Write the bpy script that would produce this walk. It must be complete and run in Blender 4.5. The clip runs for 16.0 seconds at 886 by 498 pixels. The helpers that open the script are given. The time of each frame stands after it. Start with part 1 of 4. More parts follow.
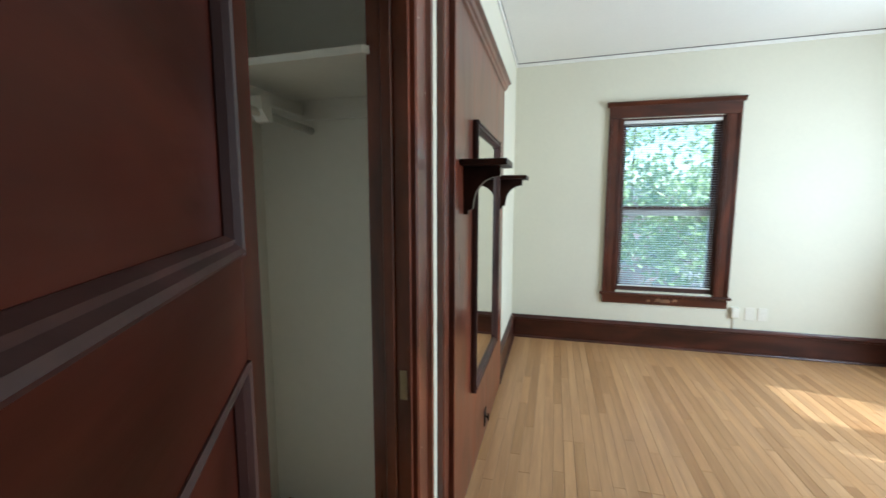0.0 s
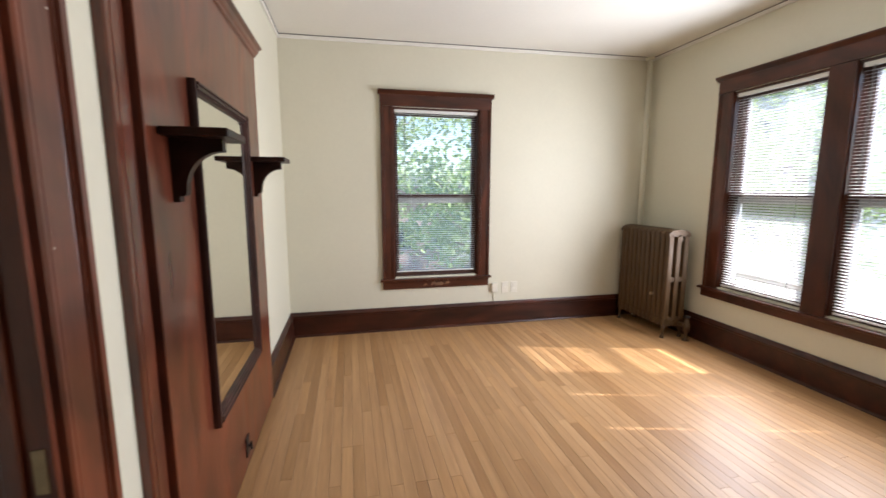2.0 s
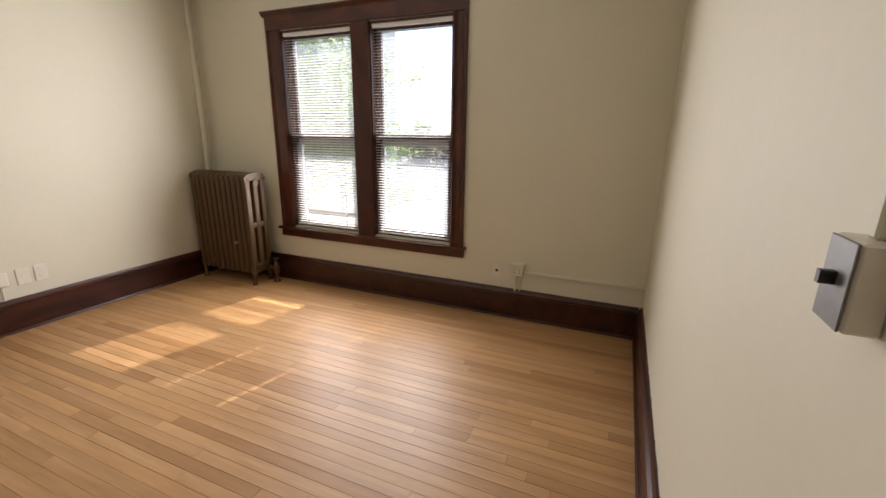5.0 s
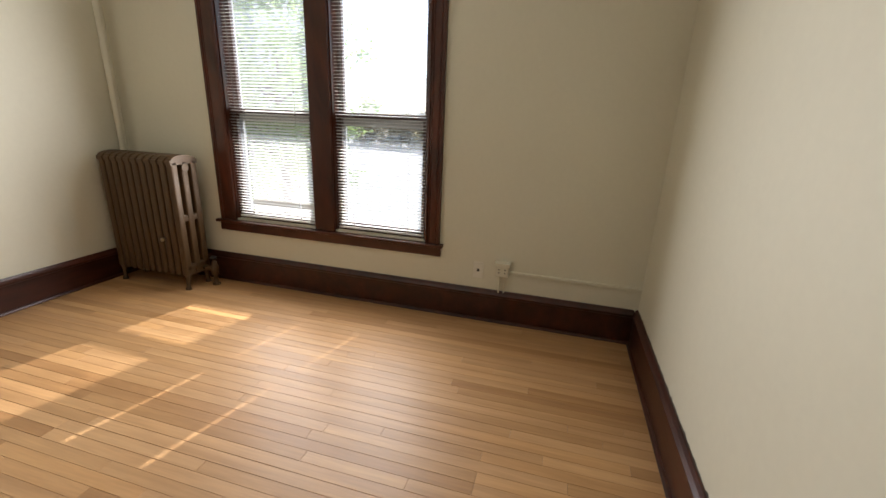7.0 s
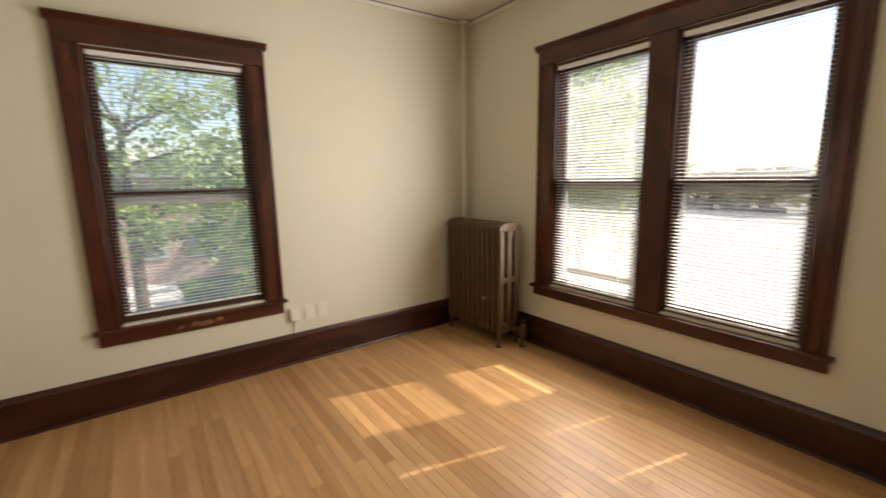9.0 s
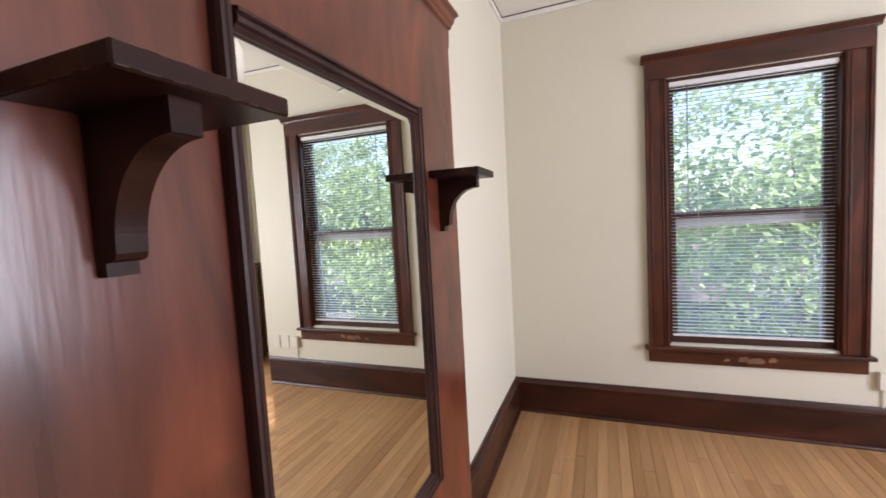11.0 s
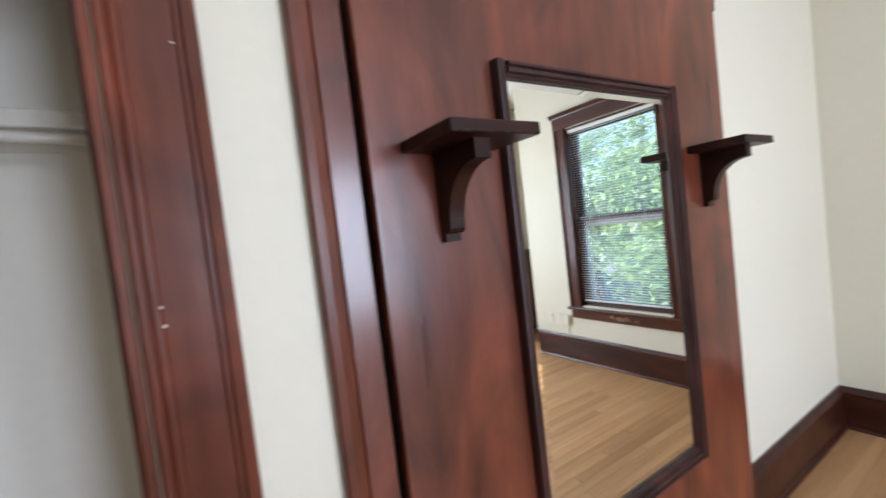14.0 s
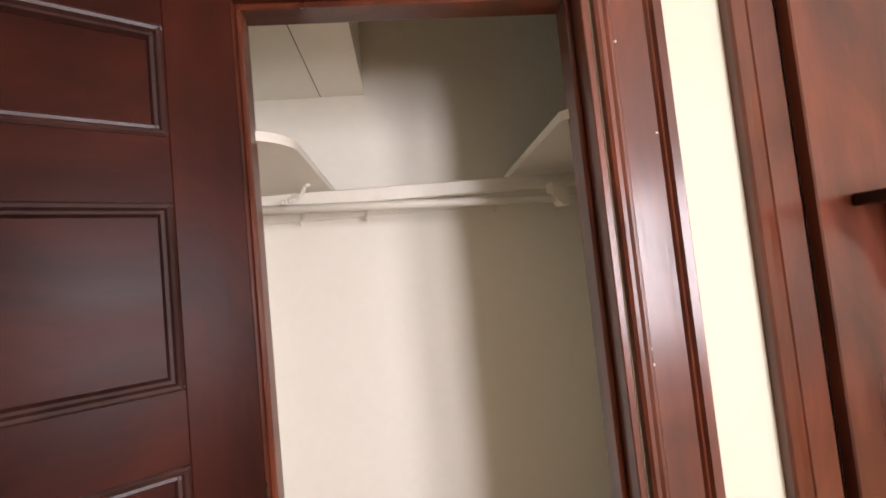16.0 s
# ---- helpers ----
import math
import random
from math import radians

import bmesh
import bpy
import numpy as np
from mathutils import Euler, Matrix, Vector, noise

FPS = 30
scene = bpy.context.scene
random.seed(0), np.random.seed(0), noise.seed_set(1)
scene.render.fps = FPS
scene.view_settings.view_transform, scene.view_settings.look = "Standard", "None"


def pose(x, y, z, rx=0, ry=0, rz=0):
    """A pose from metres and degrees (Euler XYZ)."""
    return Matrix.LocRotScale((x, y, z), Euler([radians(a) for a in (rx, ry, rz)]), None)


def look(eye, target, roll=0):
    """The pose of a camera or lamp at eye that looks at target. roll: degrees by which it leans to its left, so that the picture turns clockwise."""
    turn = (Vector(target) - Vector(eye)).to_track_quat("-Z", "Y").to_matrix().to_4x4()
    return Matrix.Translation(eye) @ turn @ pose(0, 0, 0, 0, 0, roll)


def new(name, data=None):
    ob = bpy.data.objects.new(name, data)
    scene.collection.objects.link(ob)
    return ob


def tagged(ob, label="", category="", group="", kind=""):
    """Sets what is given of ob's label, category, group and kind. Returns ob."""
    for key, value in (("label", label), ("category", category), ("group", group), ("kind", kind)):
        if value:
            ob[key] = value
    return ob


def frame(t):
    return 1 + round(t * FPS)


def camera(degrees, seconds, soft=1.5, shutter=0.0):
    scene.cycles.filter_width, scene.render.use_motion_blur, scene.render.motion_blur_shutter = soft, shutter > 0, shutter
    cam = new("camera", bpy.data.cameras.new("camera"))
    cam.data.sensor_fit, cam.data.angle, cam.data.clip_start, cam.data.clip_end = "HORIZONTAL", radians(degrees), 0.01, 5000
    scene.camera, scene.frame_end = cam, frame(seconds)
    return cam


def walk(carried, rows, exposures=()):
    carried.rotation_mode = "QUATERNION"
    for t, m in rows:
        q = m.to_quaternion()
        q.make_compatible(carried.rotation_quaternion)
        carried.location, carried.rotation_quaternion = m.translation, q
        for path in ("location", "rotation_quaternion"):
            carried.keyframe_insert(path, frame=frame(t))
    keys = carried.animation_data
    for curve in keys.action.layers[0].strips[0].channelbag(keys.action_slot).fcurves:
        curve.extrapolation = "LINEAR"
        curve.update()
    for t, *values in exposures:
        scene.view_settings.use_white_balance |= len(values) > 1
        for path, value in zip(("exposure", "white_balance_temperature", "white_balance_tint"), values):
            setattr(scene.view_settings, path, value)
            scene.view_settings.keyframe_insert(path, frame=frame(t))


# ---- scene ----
cam = camera(93.5, 16.0, shutter=0.3)
PATH = [
    (0, (0.401, -4.219, 1.393), (-0.113, -2.3, 1.159), 0.0),
    (0.5, (0.365, -4.204, 1.379), (0.226, -2.226, 1.118), -0.1),
    (1, (0.383, -4.166, 1.369), (0.415, -2.186, 1.088), 0.0),
    (1.5, (0.462, -4.051, 1.381), (0.645, -2.082, 1.087), 0.1),
    (2, (0.561, -3.969, 1.372), (0.995, -2.037, 1.092), 0.1),
    (2.5, (0.586, -3.866, 1.388), (1.352, -2.038, 1.117), 0.3),
    (3, (0.531, -3.736, 1.421), (1.661, -2.108, 1.15), 0.5),
    (3.5, (0.582, -3.746, 1.414), (1.997, -2.362, 1.125), 0.2),
    (4, (0.579, -3.727, 1.422), (2.198, -2.609, 1.061), 0.0),
    (4.5, (0.637, -3.775, 1.366), (2.358, -2.864, 0.91), 0.2),
    (7, (1.048, -3.417, 1.352), (2.887, -2.913, 0.749), 2.3),
    (7.5, (1.107, -3.313, 1.361), (2.938, -2.746, 0.79), 2.3),
    (8, (1.245, -3.271, 1.374), (3.008, -2.469, 0.873), 2.2),
    (8.5, (1.286, -3.211, 1.379), (2.84, -2.022, 0.962), 1.0),
    (9, (1.14, -3.099, 1.382), (2.297, -1.504, 1.043), -1.0),
    (9.5, (0.961, -2.992, 1.381), (1.588, -1.115, 1.088), -2.1),
    (10, (0.831, -2.914, 1.378), (0.823, -0.93, 1.124), -2.7),
    (12.5, (0.43, -2.829, 1.391), (-0.494, -1.055, 1.352), -2.6),
    (13, (0.452, -2.835, 1.381), (-0.554, -1.108, 1.308), -2.9),
    (13.5, (0.635, -2.898, 1.359), (-0.677, -1.392, 1.243), -4.4),
    (14, (0.804, -3.021, 1.361), (-0.882, -1.948, 1.271), -6.7),
    (14.5, (0.825, -3.228, 1.427), (-1.104, -2.699, 1.411), -8.0),
    (15, (0.782, -3.455, 1.443), (-1.206, -3.264, 1.549), -6.9),
    (15.5, (0.795, -3.535, 1.508), (-1.193, -3.410, 1.680), -5.5),
    (16, (0.782, -3.508, 1.480), (-1.205, -3.309, 1.584), -5.7),
]
EXPOSURES = [  # seconds, stops, kelvin, tint
    (0, 2.02, 5050, 0), (0.5, 1.92, 5350, 15), (1.5, 1.86, 5800, 15), (2.5, 1.68, 5950, 12), (3.5, 1.46, 6200, 13),
    (4.5, 1.39, 6450, 16), (7, 1.38, 6250, 11), (8.5, 1.49, 6450, 4), (9, 1.26, 7150, 14), (9.5, 1.15, 7150, 13), (10, 1.38, 6700, 22),
    (12.5, 2.02, 5350, 21), (13.5, 1.93, 5300, 20), (14.5, 2.16, 5350, 9), (15, 2.44, 6050, 17), (15.5, 2.48, 6150, 21), (16, 2.52, 6400, 23)]
DOOR_OPEN = 150
E_WATTS = 12.5
walk(cam, [(t, look(eye, target, roll)) for t, eye, target, roll in PATH], EXPOSURES)

# ---- light ----
world = bpy.data.worlds.new("sky")
scene.world = world
world.use_nodes = True
wn = world.node_tree.nodes
sky = wn.new("ShaderNodeTexSky")
sky.sky_type = "NISHITA"
sky.sun_disc = False
SUN_DIR = Vector((1.0, -0.255, 1.14)).normalized()
sky.sun_elevation = math.asin(SUN_DIR.z)
sky.sun_rotation = math.atan2(SUN_DIR.x, SUN_DIR.y)
wn["Background"].inputs[1].default_value = 0.115
world.node_tree.links.new(sky.outputs[0], wn["Background"].inputs[0])
sun = new("sun", bpy.data.lights.new("sun", "SUN"))
sun.data.energy = 5.0
sun.data.angle = radians(0.53)
sun.data.color = (1.0, 0.94, 0.85)
sun.rotation_mode = "QUATERNION"
sun.rotation_quaternion = SUN_DIR.to_track_quat("Z", "Y")
sun.location = (20, -6, 24)


def window_light(place, size, aim, watts):
    """The sky's light entering through a window opening."""
    lamp = new("window_skylight", bpy.data.lights.new("window_skylight", "AREA"))
    lamp.data.shape = "RECTANGLE"
    lamp.data.size, lamp.data.size_y = size
    lamp.data.energy = watts
    lamp.data.color = (1.0, 0.985, 0.965)
    lamp.data.spread = radians(163)
    lamp.matrix_world = look(place, Vector(place) + Vector(aim))
    return lamp


window_light((3.698, -1.33, 1.35), (0.62, 1.55), (-1, 0, 0), E_WATTS)
window_light((3.698, -2.215, 1.35), (0.60, 1.55), (-1, 0, 0), E_WATTS)


# ---- materials ----
def material(name, colour, rough=0.5, metal=0.0, vary=0.12, scale=3.0, fine=60.0, bump=0.15, stretch=(1, 1, 1),
             second=None, random_value=0.0, spec=0.5, coat=0.0):
    m = bpy.data.materials.new(name)
    m.use_nodes = True
    nt = m.node_tree
    n, ln = nt.nodes, nt.links
    b = n["Principled BSDF"]
    tc = n.new("ShaderNodeTexCoord")
    mp = n.new("ShaderNodeMapping")
    mp.inputs["Scale"].default_value = stretch
    ln.new(tc.outputs["Object"], mp.inputs[0])
    big = n.new("ShaderNodeTexNoise")
    big.inputs["Scale"].default_value = scale
    big.inputs["Detail"].default_value = 4
    small = n.new("ShaderNodeTexNoise")
    small.inputs["Scale"].default_value = fine
    small.inputs["Detail"].default_value = 6
    ln.new(mp.outputs[0], big.inputs[0])
    ln.new(mp.outputs[0], small.inputs[0])
    ramp = n.new("ShaderNodeValToRGB")
    c2 = second or tuple(c * (1 - 2.2 * vary) for c in colour)
    ramp.color_ramp.elements[0].color = (*c2, 1)
    ramp.color_ramp.elements[0].position = 0.22
    ramp.color_ramp.elements[1].color = (*colour, 1)
    ramp.color_ramp.elements[1].position = 0.78
    ln.new(big.outputs[0], ramp.inputs[0])
    mix = n.new("ShaderNodeMix")
    mix.data_type = "RGBA"
    mix.blend_type = "MULTIPLY"
    mix.inputs[0].default_value = 1.0
    grain = n.new("ShaderNodeMapRange")
    grain.inputs[3].default_value = 1 - vary
    grain.inputs[4].default_value = 1 + vary
    ln.new(small.outputs[0], grain.inputs[0])
    ln.new(ramp.outputs[0], mix.inputs[6])
    ln.new(grain.outputs[0], mix.inputs[7])
    out = mix.outputs[2]
    if random_value:
        info = n.new("ShaderNodeObjectInfo")
        rr = n.new("ShaderNodeMapRange")
        rr.inputs[3].default_value = 1 - random_value
        rr.inputs[4].default_value = 1 + random_value
        ln.new(info.outputs["Random"], rr.inputs[0])
        hsv = n.new("ShaderNodeHueSaturation")
        ln.new(rr.outputs[0], hsv.inputs["Value"])
        ln.new(out, hsv.inputs["Color"])
        out = hsv.outputs[0]
    ln.new(out, b.inputs["Base Color"])
    rm = n.new("ShaderNodeMapRange")
    rm.inputs[3].default_value = max(0.03, rough - 0.08)
    rm.inputs[4].default_value = min(1, rough + 0.1)
    ln.new(big.outputs[0], rm.inputs[0])
    ln.new(rm.outputs[0], b.inputs["Roughness"])
    b.inputs["Metallic"].default_value = metal
    b.inputs["Specular IOR Level"].default_value = spec
    b.inputs["Coat Weight"].default_value = coat
    b.inputs["Coat Roughness"].default_value = 0.12
    if bump:
        bp = n.new("ShaderNodeBump")
        bp.inputs["Strength"].default_value = bump
        bp.inputs["Distance"].default_value = 0.002
        ln.new(small.outputs[0], bp.inputs["Height"])
        ln.new(bp.outputs[0], b.inputs["Normal"])
    return m


def wood_material(name, light, dark, axis="Z", rough=0.33, coat=0.0, spec=0.35, ripple=0.10):
    """Stained, varnished wood whose grain runs along one axis."""
    s = {"X": (1.2, 14, 14), "Y": (14, 1.2, 14), "Z": (14, 14, 1.2)}[axis]
    m = material(name, light, rough, second=dark, scale=0.9, fine=9, vary=0.14, bump=0.05, stretch=s, coat=coat, spec=spec)
    n, ln = m.node_tree.nodes, m.node_tree.links
    b = n["Principled BSDF"]
    src = b.inputs["Base Color"].links[0].from_socket
    tc = n.new("ShaderNodeTexCoord")
    blotch = n.new("ShaderNodeTexNoise")
    blotch.inputs["Scale"].default_value = 3.2
    blotch.inputs["Distortion"].default_value = 2.2
    blotch.inputs["Detail"].default_value = 6
    figure = n.new("ShaderNodeMapping")
    figure.inputs["Scale"].default_value = {"X": (0.45, 1, 1), "Y": (1, 0.45, 1), "Z": (1, 1, 0.45)}[axis]
    ln.new(tc.outputs["Object"], figure.inputs[0])
    ln.new(figure.outputs[0], blotch.inputs[0])
    mr = n.new("ShaderNodeMapRange")
    mr.inputs[1].default_value = 0.3
    mr.inputs[2].default_value = 0.7
    mr.inputs[3].default_value = 0.48
    mr.inputs[4].default_value = 1.42
    ln.new(blotch.outputs[0], mr.inputs[0])
    mul = n.new("ShaderNodeMix")
    mul.data_type = "RGBA"
    mul.blend_type = "MULTIPLY"
    mul.inputs[0].default_value = 1
    ln.new(src, mul.inputs[6])
    ln.new(mr.outputs[0], mul.inputs[7])
    ln.new(mul.outputs[2], b.inputs["Base Color"])
    # brushed varnish: gentle waves and a patchy sheen
    wave = n.new("ShaderNodeTexNoise")
    wave.inputs["Scale"].default_value = 5.5
    wave.inputs["Detail"].default_value = 4
    brush = n.new("ShaderNodeMapping")
    brush.inputs["Scale"].default_value = {"X": (0.9, 12, 12), "Y": (12, 0.9, 12), "Z": (12, 12, 0.9)}[axis]
    ln.new(tc.outputs["Object"], brush.inputs[0])
    ln.new(brush.outputs[0], wave.inputs[0])
    wb = n.new("ShaderNodeBump")
    wb.inputs["Strength"].default_value = ripple
    wb.inputs["Distance"].default_value = 0.003
    ln.new(wave.outputs[0], wb.inputs["Height"])
    ln.new(b.inputs["Normal"].links[0].from_socket, wb.inputs["Normal"])
    ln.new(wb.outputs[0], b.inputs["Normal"])
    ln.new(wb.outputs[0], b.inputs["Coat Normal"])
    b.inputs["Coat Roughness"].default_value = 0.16
    return m


PLASTER = material("cream_plaster", (0.667, 0.640, 0.513), 0.6, vary=0.03, scale=1.3, fine=35, bump=0.12)
CEIL = material("ceiling_paint", (0.80, 0.78, 0.72), 0.7, vary=0.03, scale=1.2, fine=40, bump=0.15)
CLOSET = material("closet_paint", (0.85, 0.825, 0.73), 0.5, vary=0.03, scale=1.5, fine=30, bump=0.15)
CLOSET_TRIM = material("closet_trim_paint", (0.80, 0.77, 0.68), 0.4, vary=0.05, scale=4, fine=50, bump=0.1)
MAHOG_Z = wood_material("mahogany_upright", (0.172, 0.043, 0.018), (0.066, 0.0158, 0.0078), "Z", rough=0.3, coat=0.25, spec=0.5)
MAHOG_Y = wood_material("mahogany_along", (0.172, 0.043, 0.018), (0.066, 0.0158, 0.0078), "Y", rough=0.3, coat=0.35, spec=0.5)
MAHOG_X = wood_material("mahogany_across", (0.172, 0.043, 0.018), (0.066, 0.0158, 0.0078), "X", rough=0.3, coat=0.35, spec=0.5)
TRIM_Z = wood_material("window_trim_upright", (0.080, 0.020, 0.008), (0.040, 0.010, 0.004), "Z", coat=0.2)
TRIM_Y = wood_material("window_trim_along", (0.080, 0.020, 0.008), (0.040, 0.010, 0.004), "Y", coat=0.2)
TRIM_X = wood_material("window_trim_across", (0.080, 0.020, 0.008), (0.040, 0.010, 0.004), "X", coat=0.2)
# Redder door stain, its colour also darkened for shade on the open leaf.
DOOR_Z = wood_material("door_shaded_stain_upright", (0.055, 0.0105, 0.005), (0.022, 0.0048, 0.0027), "Z", rough=0.3, spec=0.08, ripple=0.04)
DOOR_Y = wood_material("door_shaded_stain_along", (0.055, 0.0105, 0.005), (0.022, 0.0048, 0.0027), "Y", rough=0.3, spec=0.08, ripple=0.04)
WORN = wood_material("worn_brown_edge", (0.068, 0.029, 0.016), (0.032, 0.014, 0.009), "Y", rough=0.5)
DARK = wood_material("dark_moulding", (0.050, 0.018, 0.014), (0.022, 0.009, 0.008), "Z", rough=0.4, ripple=0.03)
DARK_BASE = wood_material("dark_baseboard", (0.058, 0.0145, 0.007), (0.024, 0.0068, 0.004), "X", rough=0.33, coat=0.1)
SHELF_WOOD = wood_material("ebonised_shelf", (0.034, 0.0115, 0.0065), (0.010, 0.0045, 0.003), "Y", rough=0.38, spec=0.18)
MAPLE = material("maple_board", (0.505, 0.303, 0.142), 0.46, second=(0.345, 0.188, 0.080), vary=0.20, scale=1.3, fine=7,
                 bump=0.04, stretch=(16, 0.9, 16), spec=0.42, coat=0.10)
MAPLE.node_tree.nodes["Principled BSDF"].inputs["Coat Roughness"].default_value = 0.28


def vary_boards(m):
    """Gives each board its own tone and its own stretch of grain."""
    n, ln = m.node_tree.nodes, m.node_tree.links
    info = n.new("ShaderNodeObjectInfo")
    geo = n.new("ShaderNodeNewGeometry")
    add = n.new("ShaderNodeMath")
    ln.new(info.outputs["Random"], add.inputs[0])
    ln.new(geo.outputs["Random Per Island"], add.inputs[1])
    one = n.new("ShaderNodeMath")
    one.operation = "FRACT"
    ln.new(add.outputs[0], one.inputs[0])
    far = n.new("ShaderNodeMath")
    far.operation = "MULTIPLY"
    far.inputs[1].default_value = 40
    ln.new(one.outputs[0], far.inputs[0])
    mp = n["Mapping"]
    ln.new(far.outputs[0], mp.inputs["Location"])
    ramp = n.new("ShaderNodeValToRGB")
    r = ramp.color_ramp
    r.elements[0].color = (0.78, 0.70, 0.60, 1)
    r.elements[1].color = (1.10, 1.12, 1.14, 1)
    for p, c in ((0.12, (0.84, 0.79, 0.70, 1)), (0.30, (0.95, 0.93, 0.88, 1)), (0.65, (1.03, 1.03, 1.03, 1)), (0.85, (1.06, 1.02, 0.92, 1))):
        e = r.elements.new(p)
        e.color = c
    ln.new(one.outputs[0], ramp.inputs[0])
    b = n["Principled BSDF"]
    mul = n.new("ShaderNodeMix")
    mul.data_type = "RGBA"
    mul.blend_type = "MULTIPLY"
    mul.inputs[0].default_value = 1
    ln.new(b.inputs["Base Color"].links[0].from_socket, mul.inputs[6])
    ln.new(ramp.outputs[0], mul.inputs[7])
    ln.new(mul.outputs[2], b.inputs["Base Color"])


vary_boards(MAPLE)
BARE = wood_material("bare_worn_wood", (0.26, 0.14, 0.075), (0.16, 0.08, 0.04), "X", rough=0.6, coat=0.0)
# near-black colour in place of the shade inside the mirror door's gap
GAP_SHADE = material("gap_shade_black", (0.006, 0.005, 0.005), 0.95, vary=0.2, spec=0.05)
GAP = material("floor_gap", (0.13, 0.075, 0.04), 0.9, vary=0.2)
BRONZE = material("bronze_paint", (0.088, 0.046, 0.0145), 0.5, metal=0.1, vary=0.15, scale=5, fine=80, bump=0.25)
BRASS = material("old_brass", (0.42, 0.33, 0.20), 0.3, metal=0.9, vary=0.2, scale=12, fine=90)
IRON = material("dark_iron", (0.035, 0.03, 0.028), 0.45, metal=0.6, vary=0.2, scale=10, fine=80)
BLIND = material("blind_white", (0.80, 0.80, 0.78), 0.35, vary=0.03, scale=5, fine=40, bump=0.0)
PLASTIC = material("ivory_plastic", (0.73, 0.70, 0.60), 0.35, vary=0.04, scale=8, fine=60, bump=0.0)
GREYPLATE = material("grey_plate", (0.20, 0.195, 0.19), 0.4, metal=0.3, vary=0.15, scale=14, fine=90)
BLACK = material("black_plastic", (0.02, 0.02, 0.02), 0.4, vary=0.2)
SASH = material("sash_paint_dark", (0.07, 0.03, 0.022), 0.4, vary=0.15, scale=4, fine=40)
SASH_OUT = material("storm_frame", (0.62, 0.62, 0.60), 0.5, vary=0.06, scale=4, fine=40)
BARK = material("bark", (0.16, 0.11, 0.075), 0.9, vary=0.3, scale=6, fine=30, bump=0.8)
GRASS = material("lawn", (0.09, 0.15, 0.045), 0.9, vary=0.3, scale=0.7, fine=14, bump=0.5)
PAVING = material("pale_concrete", (0.50, 0.49, 0.475), 0.85, vary=0.08, scale=0.6, fine=20)
ROAD = material("worn_grey_paving", (0.16, 0.158, 0.15), 0.85, vary=0.1, scale=0.3, fine=12)
PALE_ROOF = material("pale_shingle", (0.40, 0.40, 0.41), 0.85, vary=0.12, scale=2, fine=18, bump=0.3)
ROOF = material("grey_shingle", (0.15, 0.15, 0.16), 0.85, vary=0.2, scale=2, fine=18, bump=0.5)
SIDING_W = material("pale_grey_siding", (0.40, 0.425, 0.43), 0.6, vary=0.04, scale=1, fine=12)
SIDING_P = material("pink_brick_siding", (0.56, 0.40, 0.35), 0.8, vary=0.12, scale=1, fine=16)
WINDOW_FAR = material("far_window_pane", (0.05, 0.06, 0.08), 0.1, vary=0.1)


def leaf_material(name, a, b2):
    m = bpy.data.materials.new(name)
    m.use_nodes = True
    n, ln = m.node_tree.nodes, m.node_tree.links
    b = n["Principled BSDF"]
    geo = n.new("ShaderNodeNewGeometry")
    ramp = n.new("ShaderNodeValToRGB")
    ramp.color_ramp.elements[0].color = (*a, 1)
    ramp.color_ramp.elements[1].color = (*b2, 1)
    ln.new(geo.outputs["Random Per Island"], ramp.inputs[0])
    ln.new(ramp.outputs[0], b.inputs["Base Color"])
    b.inputs["Roughness"].default_value = 0.45
    tr = n.new("ShaderNodeBsdfTranslucent")
    ln.new(ramp.outputs[0], tr.inputs[0])
    mx = n.new("ShaderNodeMixShader")
    mx.inputs[0].default_value = 0.6
    ln.new(b.outputs[0], mx.inputs[1])
    ln.new(tr.outputs[0], mx.inputs[2])
    ln.new(mx.outputs[0], n["Material Output"].inputs[0])
    return m


HEDGE = leaf_material("hedge_leaf", (0.20, 0.18, 0.11), (0.34, 0.30, 0.18))
LEAF = leaf_material("leaf", (0.19, 0.28, 0.09), (0.38, 0.48, 0.20))

def glass_material(name, least, most):
    """Window glass with a patchy film of dust, tinted to add glare haze, that scatters the light falling on it from
    outside.
    """
    m = bpy.data.materials.new(name)
    m.use_nodes = True
    n, ln = m.node_tree.nodes, m.node_tree.links
    clear = n.new("ShaderNodeBsdfTransparent")
    gloss = n.new("ShaderNodeBsdfGlossy")
    gloss.inputs["Roughness"].default_value = 0.02
    fresnel = n.new("ShaderNodeFresnel")
    fresnel.inputs["IOR"].default_value = 1.18
    pane = n.new("ShaderNodeMixShader")
    ln.new(fresnel.outputs[0], pane.inputs[0])
    ln.new(clear.outputs[0], pane.inputs[1])
    ln.new(gloss.outputs[0], pane.inputs[2])
    dust_haze = n.new("ShaderNodeBsdfTranslucent")
    dust_haze.inputs[0].default_value = (0.84, 0.91, 1.0, 1)
    noise = n.new("ShaderNodeTexNoise")
    noise.inputs["Scale"].default_value = 5
    noise.inputs["Detail"].default_value = 5
    amount = n.new("ShaderNodeMapRange")
    amount.inputs[3].default_value = least
    amount.inputs[4].default_value = most
    ln.new(noise.outputs[0], amount.inputs[0])
    hazy = n.new("ShaderNodeMixShader")
    ln.new(amount.outputs[0], hazy.inputs[0])
    ln.new(pane.outputs[0], hazy.inputs[1])
    ln.new(dust_haze.outputs[0], hazy.inputs[2])
    ln.new(hazy.outputs[0], n["Material Output"].inputs[0])
    return m


# film amounts also lay a pale glare veil over the view outdoors
GLASS = glass_material("window_glass", 0.07, 0.15)
GLASS_DUST_HAZE = glass_material("dust_haze_window_glass", 0.03, 0.09)

